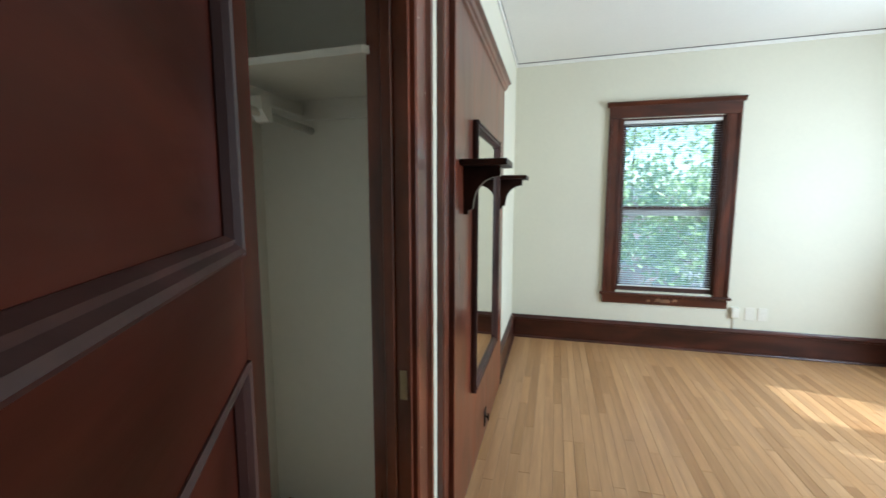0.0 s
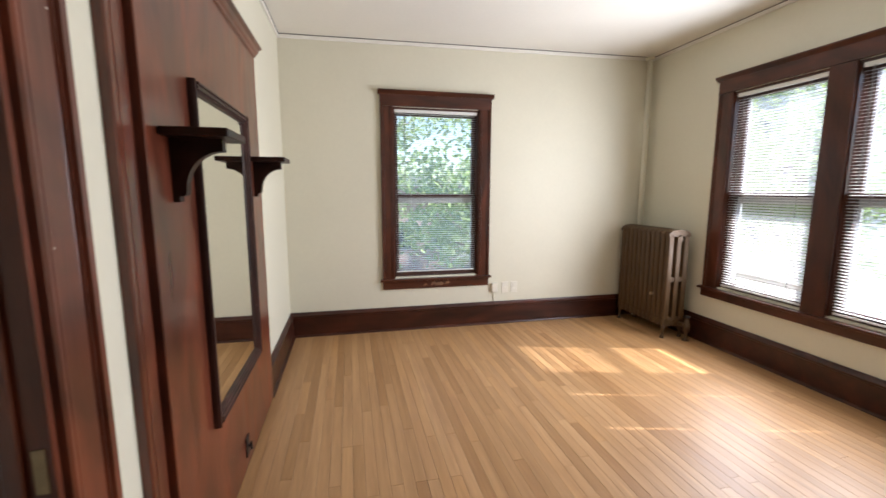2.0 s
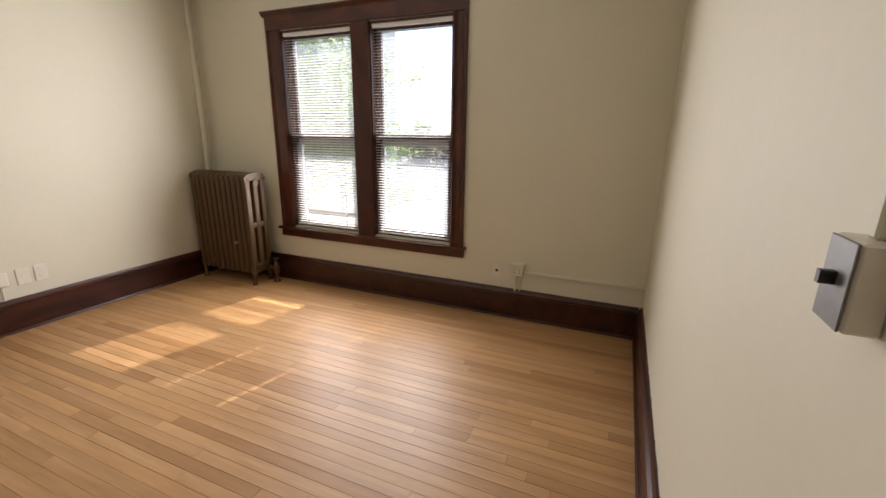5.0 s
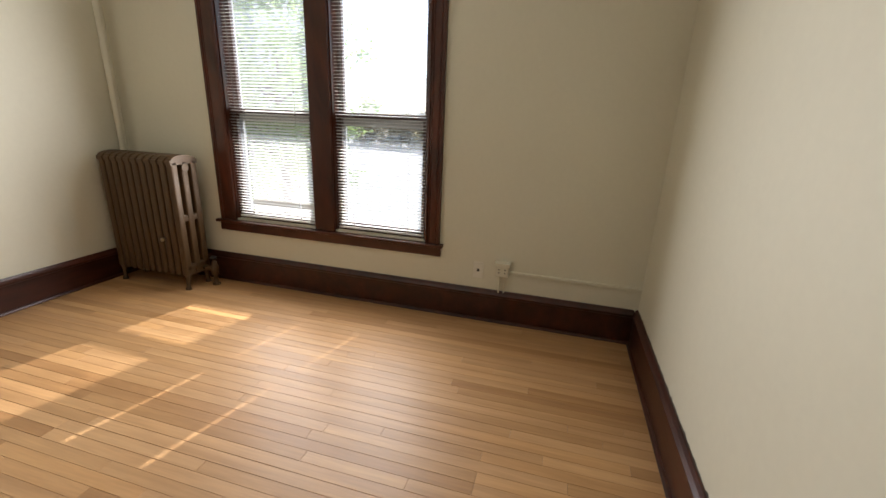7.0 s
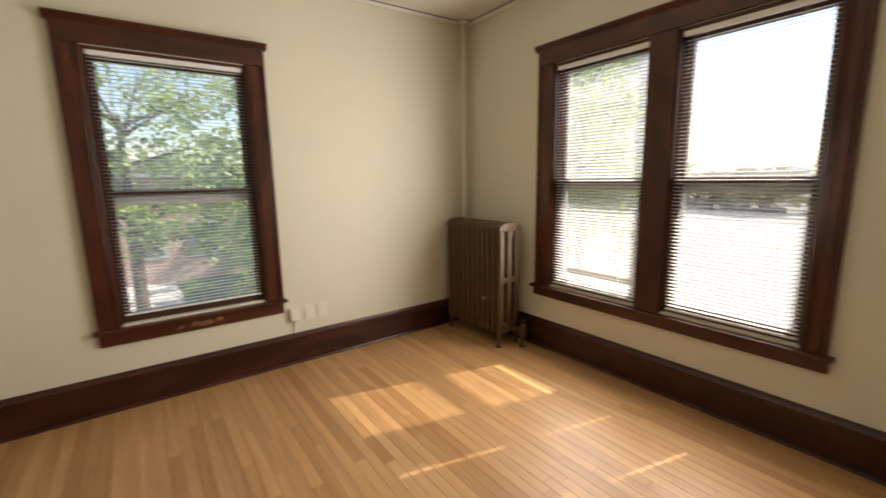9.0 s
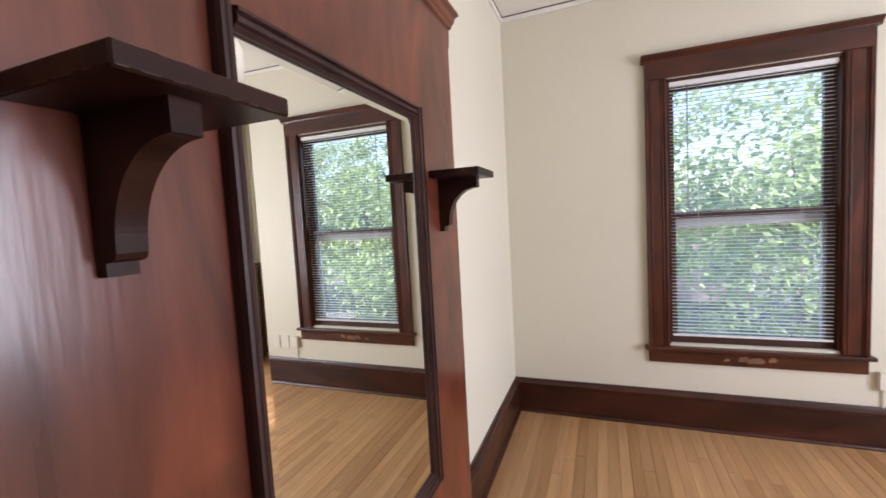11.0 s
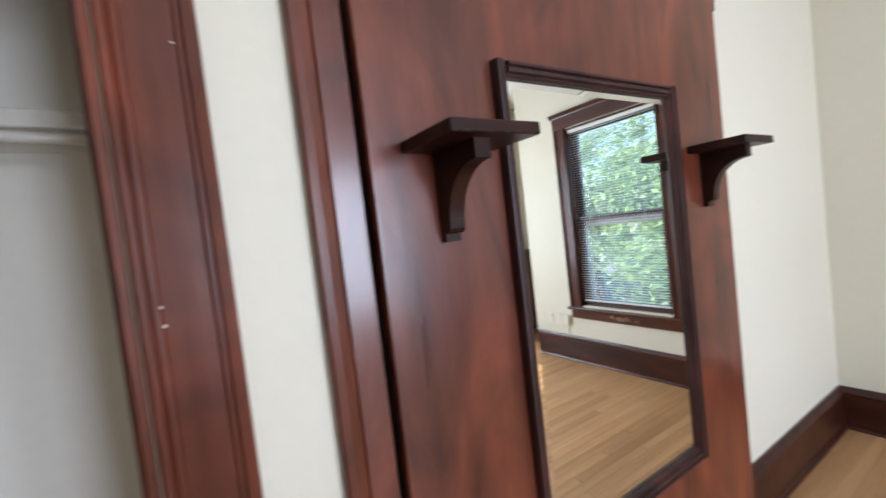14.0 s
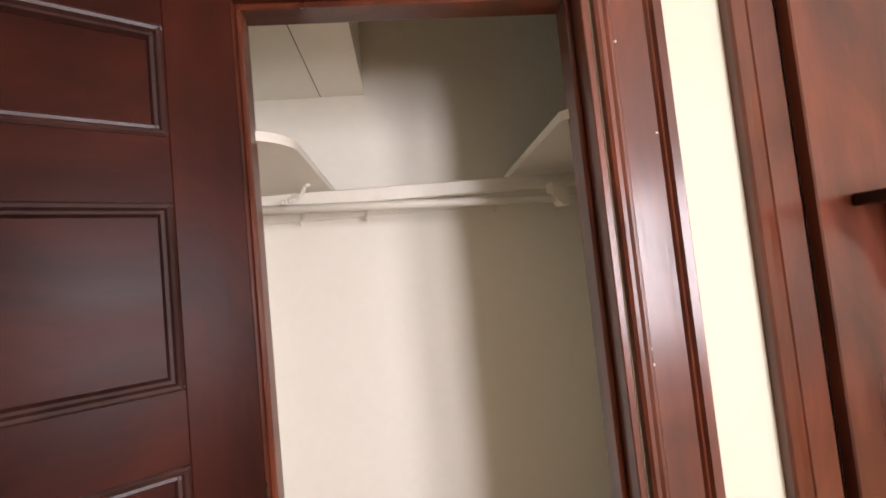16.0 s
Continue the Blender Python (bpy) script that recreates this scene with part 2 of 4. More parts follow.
MIRROR = bpy.data.materials.new("silvered_mirror")
MIRROR.use_nodes = True
mb = MIRROR.node_tree.nodes["Principled BSDF"]
mb.inputs["Base Color"].default_value = (0.90, 0.91, 0.84, 1)
mb.inputs["Metallic"].default_value = 1
mb.inputs["Roughness"].default_value = 0.015


# ---- mesh helpers ----
def box(bm, x0, x1, y0, y1, z0, z1, bevel=0.0, segments=1):
    vs = [bm.verts.new((x, y, z)) for x in (min(x0, x1), max(x0, x1)) for y in (min(y0, y1), max(y0, y1))
          for z in (min(z0, z1), max(z0, z1))]
    fs = [bm.faces.new([vs[i] for i in q]) for q in
          ((0, 1, 3, 2), (4, 6, 7, 5), (0, 4, 5, 1), (2, 3, 7, 6), (0, 2, 6, 4), (1, 5, 7, 3))]
    if bevel:
        es = list({e for q in fs for e in q.edges})
        bmesh.ops.bevel(bm, geom=es, offset=bevel, segments=segments, affect="EDGES", profile=0.5)


def prism(bm, outline, axis, a, b2):
    """A 2D outline (of the two other axes, in order) carried along an axis from a to b2."""
    def at(p, s):
        return {"x": (s, p[0], p[1]), "y": (p[0], s, p[1]), "z": (p[0], p[1], s)}[axis]
    r0 = [bm.verts.new(at(p, a)) for p in outline]
    r1 = [bm.verts.new(at(p, b2)) for p in outline]
    k = len(outline)
    bm.faces.new(r0)
    bm.faces.new(list(reversed(r1)))
    for i in range(k):
        bm.faces.new((r0[i], r1[i], r1[(i + 1) % k], r0[(i + 1) % k]))
    bmesh.ops.recalc_face_normals(bm, faces=bm.faces)


def tube(bm, p, q, r, sides=12, r2=None):
    p, q = Vector(p), Vector(q)
    d = (q - p).normalized()
    u = d.orthogonal().normalized()
    v = d.cross(u)
    r2 = r if r2 is None else r2
    ra = [bm.verts.new(p + r * (math.cos(a) * u + math.sin(a) * v)) for a in [2 * math.pi * i / sides for i in range(sides)]]
    rb = [bm.verts.new(q + r2 * (math.cos(a) * u + math.sin(a) * v)) for a in [2 * math.pi * i / sides for i in range(sides)]]
    bm.faces.new(list(reversed(ra)))
    bm.faces.new(rb)
    for i in range(sides):
        bm.faces.new((ra[i], ra[(i + 1) % sides], rb[(i + 1) % sides], rb[i]))


def lathe(bm, base, axis, profile, sides=20):
    """Rings of (distance along, radius) round an axis from a base point."""
    base, d = Vector(base), Vector(axis).normalized()
    u = d.orthogonal().normalized()
    v = d.cross(u)
    rings = []
    for s, r in profile:
        rings.append([bm.verts.new(base + s * d + r * (math.cos(a) * u + math.sin(a) * v))
                      for a in [2 * math.pi * i / sides for i in range(sides)]])
    for a, b2 in zip(rings, rings[1:]):
        for i in range(sides):
            bm.faces.new((a[i], a[(i + 1) % sides], b2[(i + 1) % sides], b2[i]))
    bm.faces.new(list(reversed(rings[0])))
    bm.faces.new(rings[-1])


def base_of(ob):
    p = Vector((0, 0, 0))
    while ob is not None:
        p += ob.location
        ob = ob.parent
    return p


def part(name, bm, mat, parent=None, label="", smooth=False, at=None):
    """Links a bmesh, drawn in world metres, as one mesh object under a thing or a part."""
    here = Vector(at) if at is not None else (base_of(parent) if parent is not None else Vector((0, 0, 0)))
    bmesh.ops.translate(bm, verts=bm.verts, vec=-here)
    me = bpy.data.meshes.new(name)
    bm.to_mesh(me)
    bm.free()
    me.materials.append(mat)
    if smooth:
        me.polygons.foreach_set("use_smooth", [True] * len(me.polygons))
    ob = new(name, me)
    if parent is not None:
        ob.parent = parent
        ob.location = here - base_of(parent)
    else:
        ob.location = here
    if label:
        tagged(ob, label)
    return ob


def thing(name, place, label, category, group="", kind=""):
    ob = new(name)
    ob.location = place
    ob.empty_display_size = 0.1
    return tagged(ob, label, category, group, kind)


def solid(name, boxes, mat, label, category, bevel=0.0):
    bm = bmesh.new()
    for b in boxes:
        box(bm, *b, bevel=bevel)
    return tagged(part(name, bm, mat), label, category, kind="structure")


def boxpart(name, b, mat, parent, label="", bevel=0.0, segments=1):
    bm = bmesh.new()
    box(bm, *b, bevel=bevel, segments=segments)
    return part(name, bm, mat, parent, label)


# ---- the room ----
W, N, S, H = 3.71, 0.02, -3.985, 2.69
CD0, CD1, CDH = -3.805, -3.087, 2.060          # closet doorway along the west wall
NW = (0.975, 1.815, 0.53, 2.13)                 # north window opening
EL = (-1.703, -0.985)                           # east window openings
ER = (-2.560, -1.857)
EZ = (0.53, 2.18)

solid("wall_west", [(-0.12, 0, CD1, N + 0.15, -0.05, H), (-0.12, 0, CD0, CD1, CDH, H), (-0.12, 0, -5.6, CD0, -0.05, H)],
      PLASTER, "cream painted plaster wall with the closet doorway", "wall")
solid("wall_north", [(0, NW[0], N, N + 0.15, -0.05, H + 0.06), (NW[1], W, N, N + 0.15, -0.05, H + 0.06),
                     (NW[0], NW[1], N, N + 0.15, -0.05, NW[2]), (NW[0], NW[1], N, N + 0.15, NW[3], H + 0.06)],
      PLASTER, "cream painted plaster wall with one sash window", "wall")
solid("wall_east", [(W, W + 0.15, EL[1], N + 0.15, -0.05, H + 0.06), (W, W + 0.15, ER[1], EL[0], -0.05, H + 0.06),
                    (W, W + 0.15, S - 0.13, ER[0], -0.05, H + 0.06), (W, W + 0.15, ER[0], ER[1], -0.05, EZ[0]),
                    (W, W + 0.15, EL[0], EL[1], -0.05, EZ[0]), (W, W + 0.15, ER[0], ER[1], EZ[1], H + 0.06),
                    (W, W + 0.15, EL[0], EL[1], EZ[1], H + 0.06)],
      PLASTER, "cream painted plaster wall with a double window", "wall")
solid("wall_south", [(0.88, W, S - 0.13, S, -0.05, H + 0.06), (0, 0.88, S - 0.13, S, 2.06, H + 0.06)],
      PLASTER, "cream painted plaster wall beside the entrance", "wall")
# Added out of view: closes the hall so outdoor light stays out.
solid("wall_hall_unseen", [(1.4, 1.5, -5.6, S - 0.13, -0.05, H), (-0.12, 1.5, -5.7, -5.6, -0.05, H)], PLASTER,
      "unseen plain cream plaster wall added to close off the hallway", "wall")
RISE = 0.05                                     # the ceiling stands a little higher at the east wall
bm = bmesh.new()
prism(bm, [(-1.1, H), (0, H), (W, H + RISE), (W + 0.15, H + RISE), (W + 0.15, H + 0.15), (-1.1, H + 0.15)], "y", -5.7, N + 0.15)
tagged(part("ceiling", bm, CEIL), "off-white painted plaster ceiling", "ceiling", kind="structure")
CRACK = material("old_crack", (0.13, 0.11, 0.09), 0.9, vary=0.3, scale=9, fine=60)
# The crack is a solid strip; its dark colour stands in for the gap's shadow.
for nm, lo, hi, dep, mat, lab in (("ceiling_trim", 0.034, 0.0065, 0.016, CEIL, "thin painted bead under the ceiling edge"),
                                  ("ceiling_crack_shadow", 0.0065, 0.0005, 0.019, CRACK, "dark strip for the shadow in the crack between wall trim and ceiling")):
    bm = bmesh.new()
    prism(bm, [(0, H - lo), (W, H + RISE - lo), (W, H + RISE - hi), (0, H - hi)], "y", N - dep, N - 0.001)
    box(bm, W - dep, W - 0.001, S, N - dep - 0.001, H + RISE - lo, H + RISE - hi - 0.001)
    box(bm, 0.001, dep, S, N - dep - 0.001, H - lo, H - hi)
    tagged(part(nm, bm, mat), lab, "trim", kind="structure")
CB, CL, CR = -0.825, -4.032, -2.65             # back, left and right walls of the closet
solid("closet_wall", [(CB - 0.1, CB, CL - 0.1, CR + 0.1, -0.05, H), (CB, -0.12, CL - 0.1, CL, -0.05, H),
                      (CB, -0.12, CR, CR + 0.1, -0.05, H)],
      CLOSET, "white painted closet wall", "wall")

# baseboards: a tall board with a rounded cap
def baseboard(axis, a, b2, wall, out, label, drop=0.0):
    prof = [(0, -0.016), (0.040, -0.016), (0.040, 0.006), (0.034, 0.016), (0.024, 0.020), (0.024, 0.186), (0.031, 0.191), (0.031, 0.205), (0.018, 0.218), (0.010, 0.232), (0, 0.232)]
    bm = bmesh.new()
    if axis == "x":
        prism(bm, [(wall + out * p, z) for p, z in prof], "x", a, b2)
    else:
        prism(bm, [(wall + out * p, z - drop) for p, z in prof], "y", a, b2)
    tagged(part("baseboard", bm, DARK_BASE), label, "baseboard", kind="structure")


baseboard("x", 0.0, W, N, -1, "tall dark stained wooden baseboard under the window")
baseboard("y", -1.178, N - 0.0237, 0, 1, "tall dark stained wooden baseboard beside the mirror door", 0.0015)
baseboard("y", S + 0.0237, N - 0.0237, W, -1, "tall dark stained wooden baseboard under the double window", 0.0015)
baseboard("x", 1.0, W, S, 1, "tall dark stained wooden baseboard, paint chipped along its top")


# moulded casing boards, drawn as a profile from the opening edge outwards
def casing_profile(width):
    return [(0, 0), (0, 0.016), (0.006, 0.021), (0.014, 0.021), (0.018, 0.014), (0.024, 0.018), (0.030, 0.018), (0.034, 0.013),
            (width - 0.034, 0.016), (width - 0.030, 0.022), (width - 0.024, 0.020), (width - 0.020, 0.028), (width - 0.004, 0.030), (width, 0.026), (width, 0)]


def plain_profile(width):
    return [(0, 0), (0, 0.012), (0.004, 0.017), (width * 0.55, 0.017), (width * 0.58, 0.013), (width * 0.62, 0.019), (width * 0.80, 0.024),
            (width - 0.005, 0.026), (width, 0.021), (width, 0)]


def upright_casing(parent, wall, edge, side, width, z0, z1, facing, mat=MAHOG_Z, profile=casing_profile):
    """facing: 'x' for the west and east walls, 'y' for the north wall; side: direction away from the opening."""
    bm = bmesh.new()
    k = -1 if (facing == "y" or wall > 1) else 1
    if facing == "x":
        prism(bm, [(wall + k * d, edge + side * s) for s, d in profile(width)], "z", z0, z1)
    else:
        prism(bm, [(edge + side * s, wall + k * d) for s, d in profile(width)], "z", z0, z1)
    return part("casing_board", bm, mat, parent)


def crown_profile(h):
    return [(0, 0), (0.02, 0), (0.022, h * 0.55), (0.030, h * 0.58), (0.033, h * 0.66), (0.040, h * 0.72), (0.045, h * 0.86), (0.058, h * 0.93), (0.058, h), (0, h)]


def window_head(parent, axis, wall, a, b2, z0, h, over, mat):
    """A flat head board between a and b2, with a thin moulded cap that stands out all round."""
    board = [(0, 0), (0.0285, 0), (0.0285, h * 0.72), (0, h * 0.72)]
    cap = [(0, h * 0.72), (0.031, h * 0.72), (0.034, h * 0.78), (0.042, h * 0.84), (0.050, h * 0.90), (0.054, h * 0.93), (0.054, h), (0, h)]
    for nm, outline, o in (("head_casing", board, 0.0), ("cap", cap, over)):
        bm = bmesh.new()
        prism(bm, [(wall - d, z0 + z) for d, z in outline], axis, a - o, b2 + o)
        part(nm, bm, mat, parent)


# ---- closet doorway ----
cd = thing("closet_doorway", (0, (CD0 + CD1) / 2, 0), "dark mahogany door frame round the open closet", "door frame", kind="structure")
upright_casing(cd, 0, CD1 + 0.004, 1, 0.136, 0, CDH + 0.004, "x")
upright_casing(cd, 0, CD0 - 0.004, -1, 0.125, 0, CDH + 0.004, "x")
bm = bmesh.new()
prism(bm, [(d, CDH + 0.004 + z) for d, z in crown_profile(0.15)], "y", CD0 - 0.135, CD1 + 0.135)
part("head_casing", bm, MAHOG_Y, cd)
for y0, y1 in ((CD1 - 0.016, CD1), (CD0, CD0 + 0.016)):
    boxpart("jamb", (-0.12, 0.004, y0, y1, 0, CDH - 0.016), MAHOG_Z, cd, bevel=0.002)
boxpart("head_jamb", (-0.12, 0.004, CD0, CD1, CDH - 0.016, CDH), MAHOG_Y, cd, bevel=0.002)
for b in ((-0.075, -0.042, CD1 - 0.028, CD1 - 0.016, 0, CDH - 0.028), (-0.075, -0.042, CD0 + 0.016, CD0 + 0.028, 0, CDH - 0.028),
          (-0.075, -0.042, CD0 + 0.016, CD1 - 0.016, CDH - 0.028, CDH - 0.016)):
    boxpart("door_stop", b, MAHOG_Z, cd, bevel=0.003)
boxpart("strike_plate", (-0.03, -0.008, CD1 - 0.0185, CD1 - 0.0155, 0.80, 0.89), BRASS, cd, "worn brass strike plate")

bm = bmesh.new()
for y, z in ((-3.052, 1.292), (-3.050, 1.262), (-3.047, 1.90), (-2.985, 1.71), (-3.048, 0.62)):
    lathe(bm, (0.0138, y, z), (1, 0, 0), [(0, 0.0035), (0.003, 0.002)], 6)
part("nail_mark", bm, CLOSET_TRIM, cd, "small pale nail marks")

# the closet door: five panels, drawn closed, then swung right back on its hinges
HINGE_Y = CD0 + 0.018
dw = CD1 - 0.018 - HINGE_Y
door = thing("closet_door", (0.004, HINGE_Y, 0), "dark mahogany five-panel closet door swung wide open", "door")
Y0, Y1 = HINGE_Y, HINGE_Y + dw
T0, T1 = -0.033, 0.002
PANELS = ((0.235, 0.410), (0.525, 0.815), (0.935, 1.223), (1.336, 1.630), (1.736, 1.920))
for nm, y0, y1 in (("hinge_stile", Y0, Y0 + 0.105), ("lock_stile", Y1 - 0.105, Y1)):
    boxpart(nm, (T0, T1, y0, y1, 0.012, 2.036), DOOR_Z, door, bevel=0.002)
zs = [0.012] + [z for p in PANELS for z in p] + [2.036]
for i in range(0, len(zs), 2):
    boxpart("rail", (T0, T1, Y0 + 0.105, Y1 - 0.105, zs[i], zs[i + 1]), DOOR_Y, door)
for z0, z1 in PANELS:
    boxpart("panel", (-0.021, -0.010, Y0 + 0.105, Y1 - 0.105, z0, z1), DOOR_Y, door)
    for face, s in ((T1, 1), (T0, -1)):
        bm = bmesh.new()
        w = 0.022
        a0, a1 = Y0 + 0.105, Y1 - 0.105
        f0 = face - s * 0.001
        prof = [(0, 0.003), (0.004, 0.006), (0.009, 0.004), (0.013, -0.002), (0.018, -0.001), (w, -0.009), (w, -0.012), (0, -0.012)]
        prism(bm, [(f0 + s * d, z0 + q) for q, d in prof], "y", a0, a1)
        prism(bm, [(f0 + s * d, z1 - q) for q, d in prof], "y", a0, a1)
        prism(bm, [(f0 + s * d, a0 + q) for q, d in prof], "z", z0, z1)
        prism(bm, [(f0 + s * d, a1 - q) for q, d in prof], "z", z0, z1)
        part("panel_moulding", bm, DARK, door, "near-black moulded bead round a panel")
for s, face in ((1, T1), (-1, T0)):
    plate = boxpart("lock_plate", (face, face + s * 0.004, Y1 - 0.072, Y1 - 0.030, 0.705, 0.885), GREYPLATE, door, "tarnished metal lock plate", bevel=0.0015)
    bm = bmesh.new()
    lathe(bm, (face + s * 0.003, Y1 - 0.05, 0.845), (s, 0, 0),
          [(0, 0.014), (0.005, 0.013), (0.008, 0.008), (0.034, 0.008), (0.038, 0.018), (0.046, 0.027), (0.056, 0.028), (0.064, 0.020), (0.067, 0.006)])
    part("knob", bm, BRASS, door, "worn brass round knob", smooth=True)
    bm = bmesh.new()
    tube(bm, (face + s * 0.003, Y1 - 0.05, 0.765), (face + s * 0.0055, Y1 - 0.05, 0.765), 0.006)
    part("keyhole", bm, BLACK, door)
for z in (0.28, 1.085, 1.72):
    bm = bmesh.new()
    tube(bm, (0.006, HINGE_Y - 0.002, z - 0.05), (0.006, HINGE_Y - 0.002, z + 0.05), 0.007)
    for zz in (z - 0.058, z + 0.05):
        lathe(bm, (0.006, HINGE_Y - 0.002, zz), (0, 0, 1), [(0, 0.003), (0.003, 0.008), (0.006, 0.003)], 10)
    part("hinge", bm, IRON, door, "blackened iron hinge")
bm = bmesh.new()
for dz, dy, r in ((0, 0, 0.0035), (-0.008, 0.002, 0.004), (-0.027, 0.012, 0.003), (-0.034, -0.005, 0.0035), (-0.031, 0.004, 0.003), (-0.058, 0.0, 0.003)):
    lathe(bm, (T0 + 0.0005, Y0 + 0.37 + dy, 1.722 + dz), (-1, 0, 0), [(0, r), (0.0015, r * 0.7)], 8)
part("paint_speck", bm, CLOSET_TRIM, door, "chips of pale paint on the rail")
door.rotation_euler = (0, 0, radians(-DOOR_OPEN))

# ---- mirror door ----
PY0, PY1, PX = -2.680, -1.185, 0.036
md = thing("mirror_door", (0.004, (PY0 + PY1) / 2, 0.01), "wide dark mahogany pivoting bed door with a tall mirror", "door")
boxpart("slab", (0.004, PX, PY0, PY1, 0.012, 2.135), MAHOG_Z, md, bevel=0.003)
bm = bmesh.new()
prism(bm, [(PX - 0.032 + d * 1.25, 2.085 + z) for d, z in crown_profile(0.125)], "y", PY0 - 0.002, PY1 + 0.03)
part("crown", bm, MAHOG_Y, md)
MY0, MY1, MZ0, MZ1 = -2.340, -1.552, 0.470, 1.748
mf = 0.038
prof = [(0, 0), (0, 0.016), (0.003, 0.026), (0.010, 0.027), (0.013, 0.020), (0.018, 0.024), (0.026, 0.023), (0.029, 0.015), (0.034, 0.016), (mf, 0.008), (mf, 0)]
def frame_run(nm, axis, edge, s, a, b2):
    bm = bmesh.new()
    if axis == "z":
        prism(bm, [(PX + d, edge + s * q) for q, d in prof], "z", a, b2)
    else:
        prism(bm, [(PX + d, edge + s * q) for q, d in prof], "y", a, b2)
    part(nm, bm, DARK, md, "dark moulded mirror frame")
frame_run("mirror_frame", "z", MY0, 1, MZ0, MZ1)
frame_run("mirror_frame", "z", MY1, -1, MZ0, MZ1)
frame_run("mirror_frame", "y", MZ0, 1, MY0 + mf, MY1 - mf)
frame_run("mirror_frame", "y", MZ1, -1, MY0 + mf, MY1 - mf)
bm = bmesh.new()
a = (MY0 + mf, MY1 - mf, MZ0 + mf, MZ1 - mf)
bv = 0.022
o = [bm.verts.new((PX + 0.0025, y, z)) for y, z in ((a[0], a[2]), (a[1], a[2]), (a[1], a[3]), (a[0], a[3]))]
i4 = [bm.verts.new((PX + 0.005, y, z)) for y, z in ((a[0] + bv, a[2] + bv), (a[1] - bv, a[2] + bv), (a[1] - bv, a[3] - bv), (a[0] + bv, a[3] - bv))]
bm.faces.new(i4)
for q in range(4):
    bm.faces.new((o[q], o[(q + 1) % 4], i4[(q + 1) % 4], i4[q]))
bk = [bm.verts.new((PX + 0.0008, v.co.y, v.co.z)) for v in o]
bm.faces.new(list(reversed(bk)))
for q in range(4):
    bm.faces.new((bk[q], bk[(q + 1) % 4], o[(q + 1) % 4], o[q]))
part("mirror", bm, MIRROR, md, "bevelled mirror glass")
boxpart("pull", (PX, PX + 0.006, -1.93, -1.87, 0.07, 0.17), IRON, md, "small dark pull plate", bevel=0.002)
bm = bmesh.new()
tube(bm, (PX + 0.006, -1.90, 0.12), (PX + 0.022, -1.90, 0.12), 0.006)
tube(bm, (PX + 0.020, -1.90, 0.10), (PX + 0.020, -1.90, 0.14), 0.005)
part("latch", bm, IRON, md)
# casing beside the slab, and a black strip that paints the gap's shade
pc = thing("mirror_door_casing", (0, -2.75, 0), "dark mahogany casing board beside the mirror door", "trim", kind="structure")
upright_casing(pc, 0, -2.692, -1, 0.110, 0, 2.16, "x", MAHOG_Z, plain_profile)
boxpart("gap_shade_strip", (-0.0005, 0.004, -2.694, -2.6785, 0, 2.13), GAP_SHADE, pc)


# bracket shelves of the mirror door
def bracket_shelf(y0, y1, yb, label):
    sh = thing("bracket_shelf", (PX, (y0 + y1) / 2, 1.527), label, "shelf", group="bracket shelves of the mirror door")
    boxpart("board", (PX, 0.220, y0, y1, 1.527, 1.552), SHELF_WOOD, sh, bevel=0.003)
    zt, zb = 1.527, 1.334
    out = [(PX, zt), (0.185, zt), (0.185, 1.489), (0.181, 1.488)]
    for k in range(1, 24):
        q = k / 24 * math.pi / 2
        out.append((0.181 - 0.106 * math.sin(q), 1.488 - 0.118 * (1 - math.cos(q))))
    out += [(0.074, 1.362), (0.071, 1.355), (0.064, 1.352), (PX + 0.018, 1.351), (PX + 0.018, zb), (PX, zb)]
    clean = [p for i, p in enumerate(out) if i == 0 or (Vector(p) - Vector(out[i - 1])).length > 1e-4]
    bm = bmesh.new()
    prism(bm, clean, "y", yb - 0.019, yb + 0.019)
    part("bracket", bm, SHELF_WOOD, sh, "curved wooden bracket")
    rnd = random.Random(int(-y0 * 100))
    bm = bmesh.new()
    for zz in (1.5295, 1.5500):
        y = y0 + 0.004
        while y < y1 - 0.02:
            ln4 = rnd.uniform(0.006, 0.03)
            hh = rnd.uniform(0.0004, 0.0014)
            box(bm, 0.2196, 0.2203, y, min(y + ln4, y1 - 0.004), zz - hh / 2, zz + hh / 2)
            y += ln4 + rnd.uniform(0.0, 0.02)
    x = PX + 0.01
    while x < 0.20:
        ln4 = rnd.uniform(0.006, 0.03)
        hh = rnd.uniform(0.0004, 0.0012)
        box(bm, x, min(x + ln4, 0.216), y0 - 0.0003, y0 + 0.0004, 1.5295 - hh / 2, 1.5295 + hh / 2)
        x += ln4 + rnd.uniform(0.0, 0.03)
    part("worn_edge", bm, WORN, sh, "rubbed brown bare edge")["kind"] = "stuff"


bracket_shelf(-2.606, -2.388, -2.512, "near-black wooden bracket shelf with worn front edge")
bracket_shelf(-1.475, -1.265, -1.372, "near-black wooden bracket shelf beside the mirror")


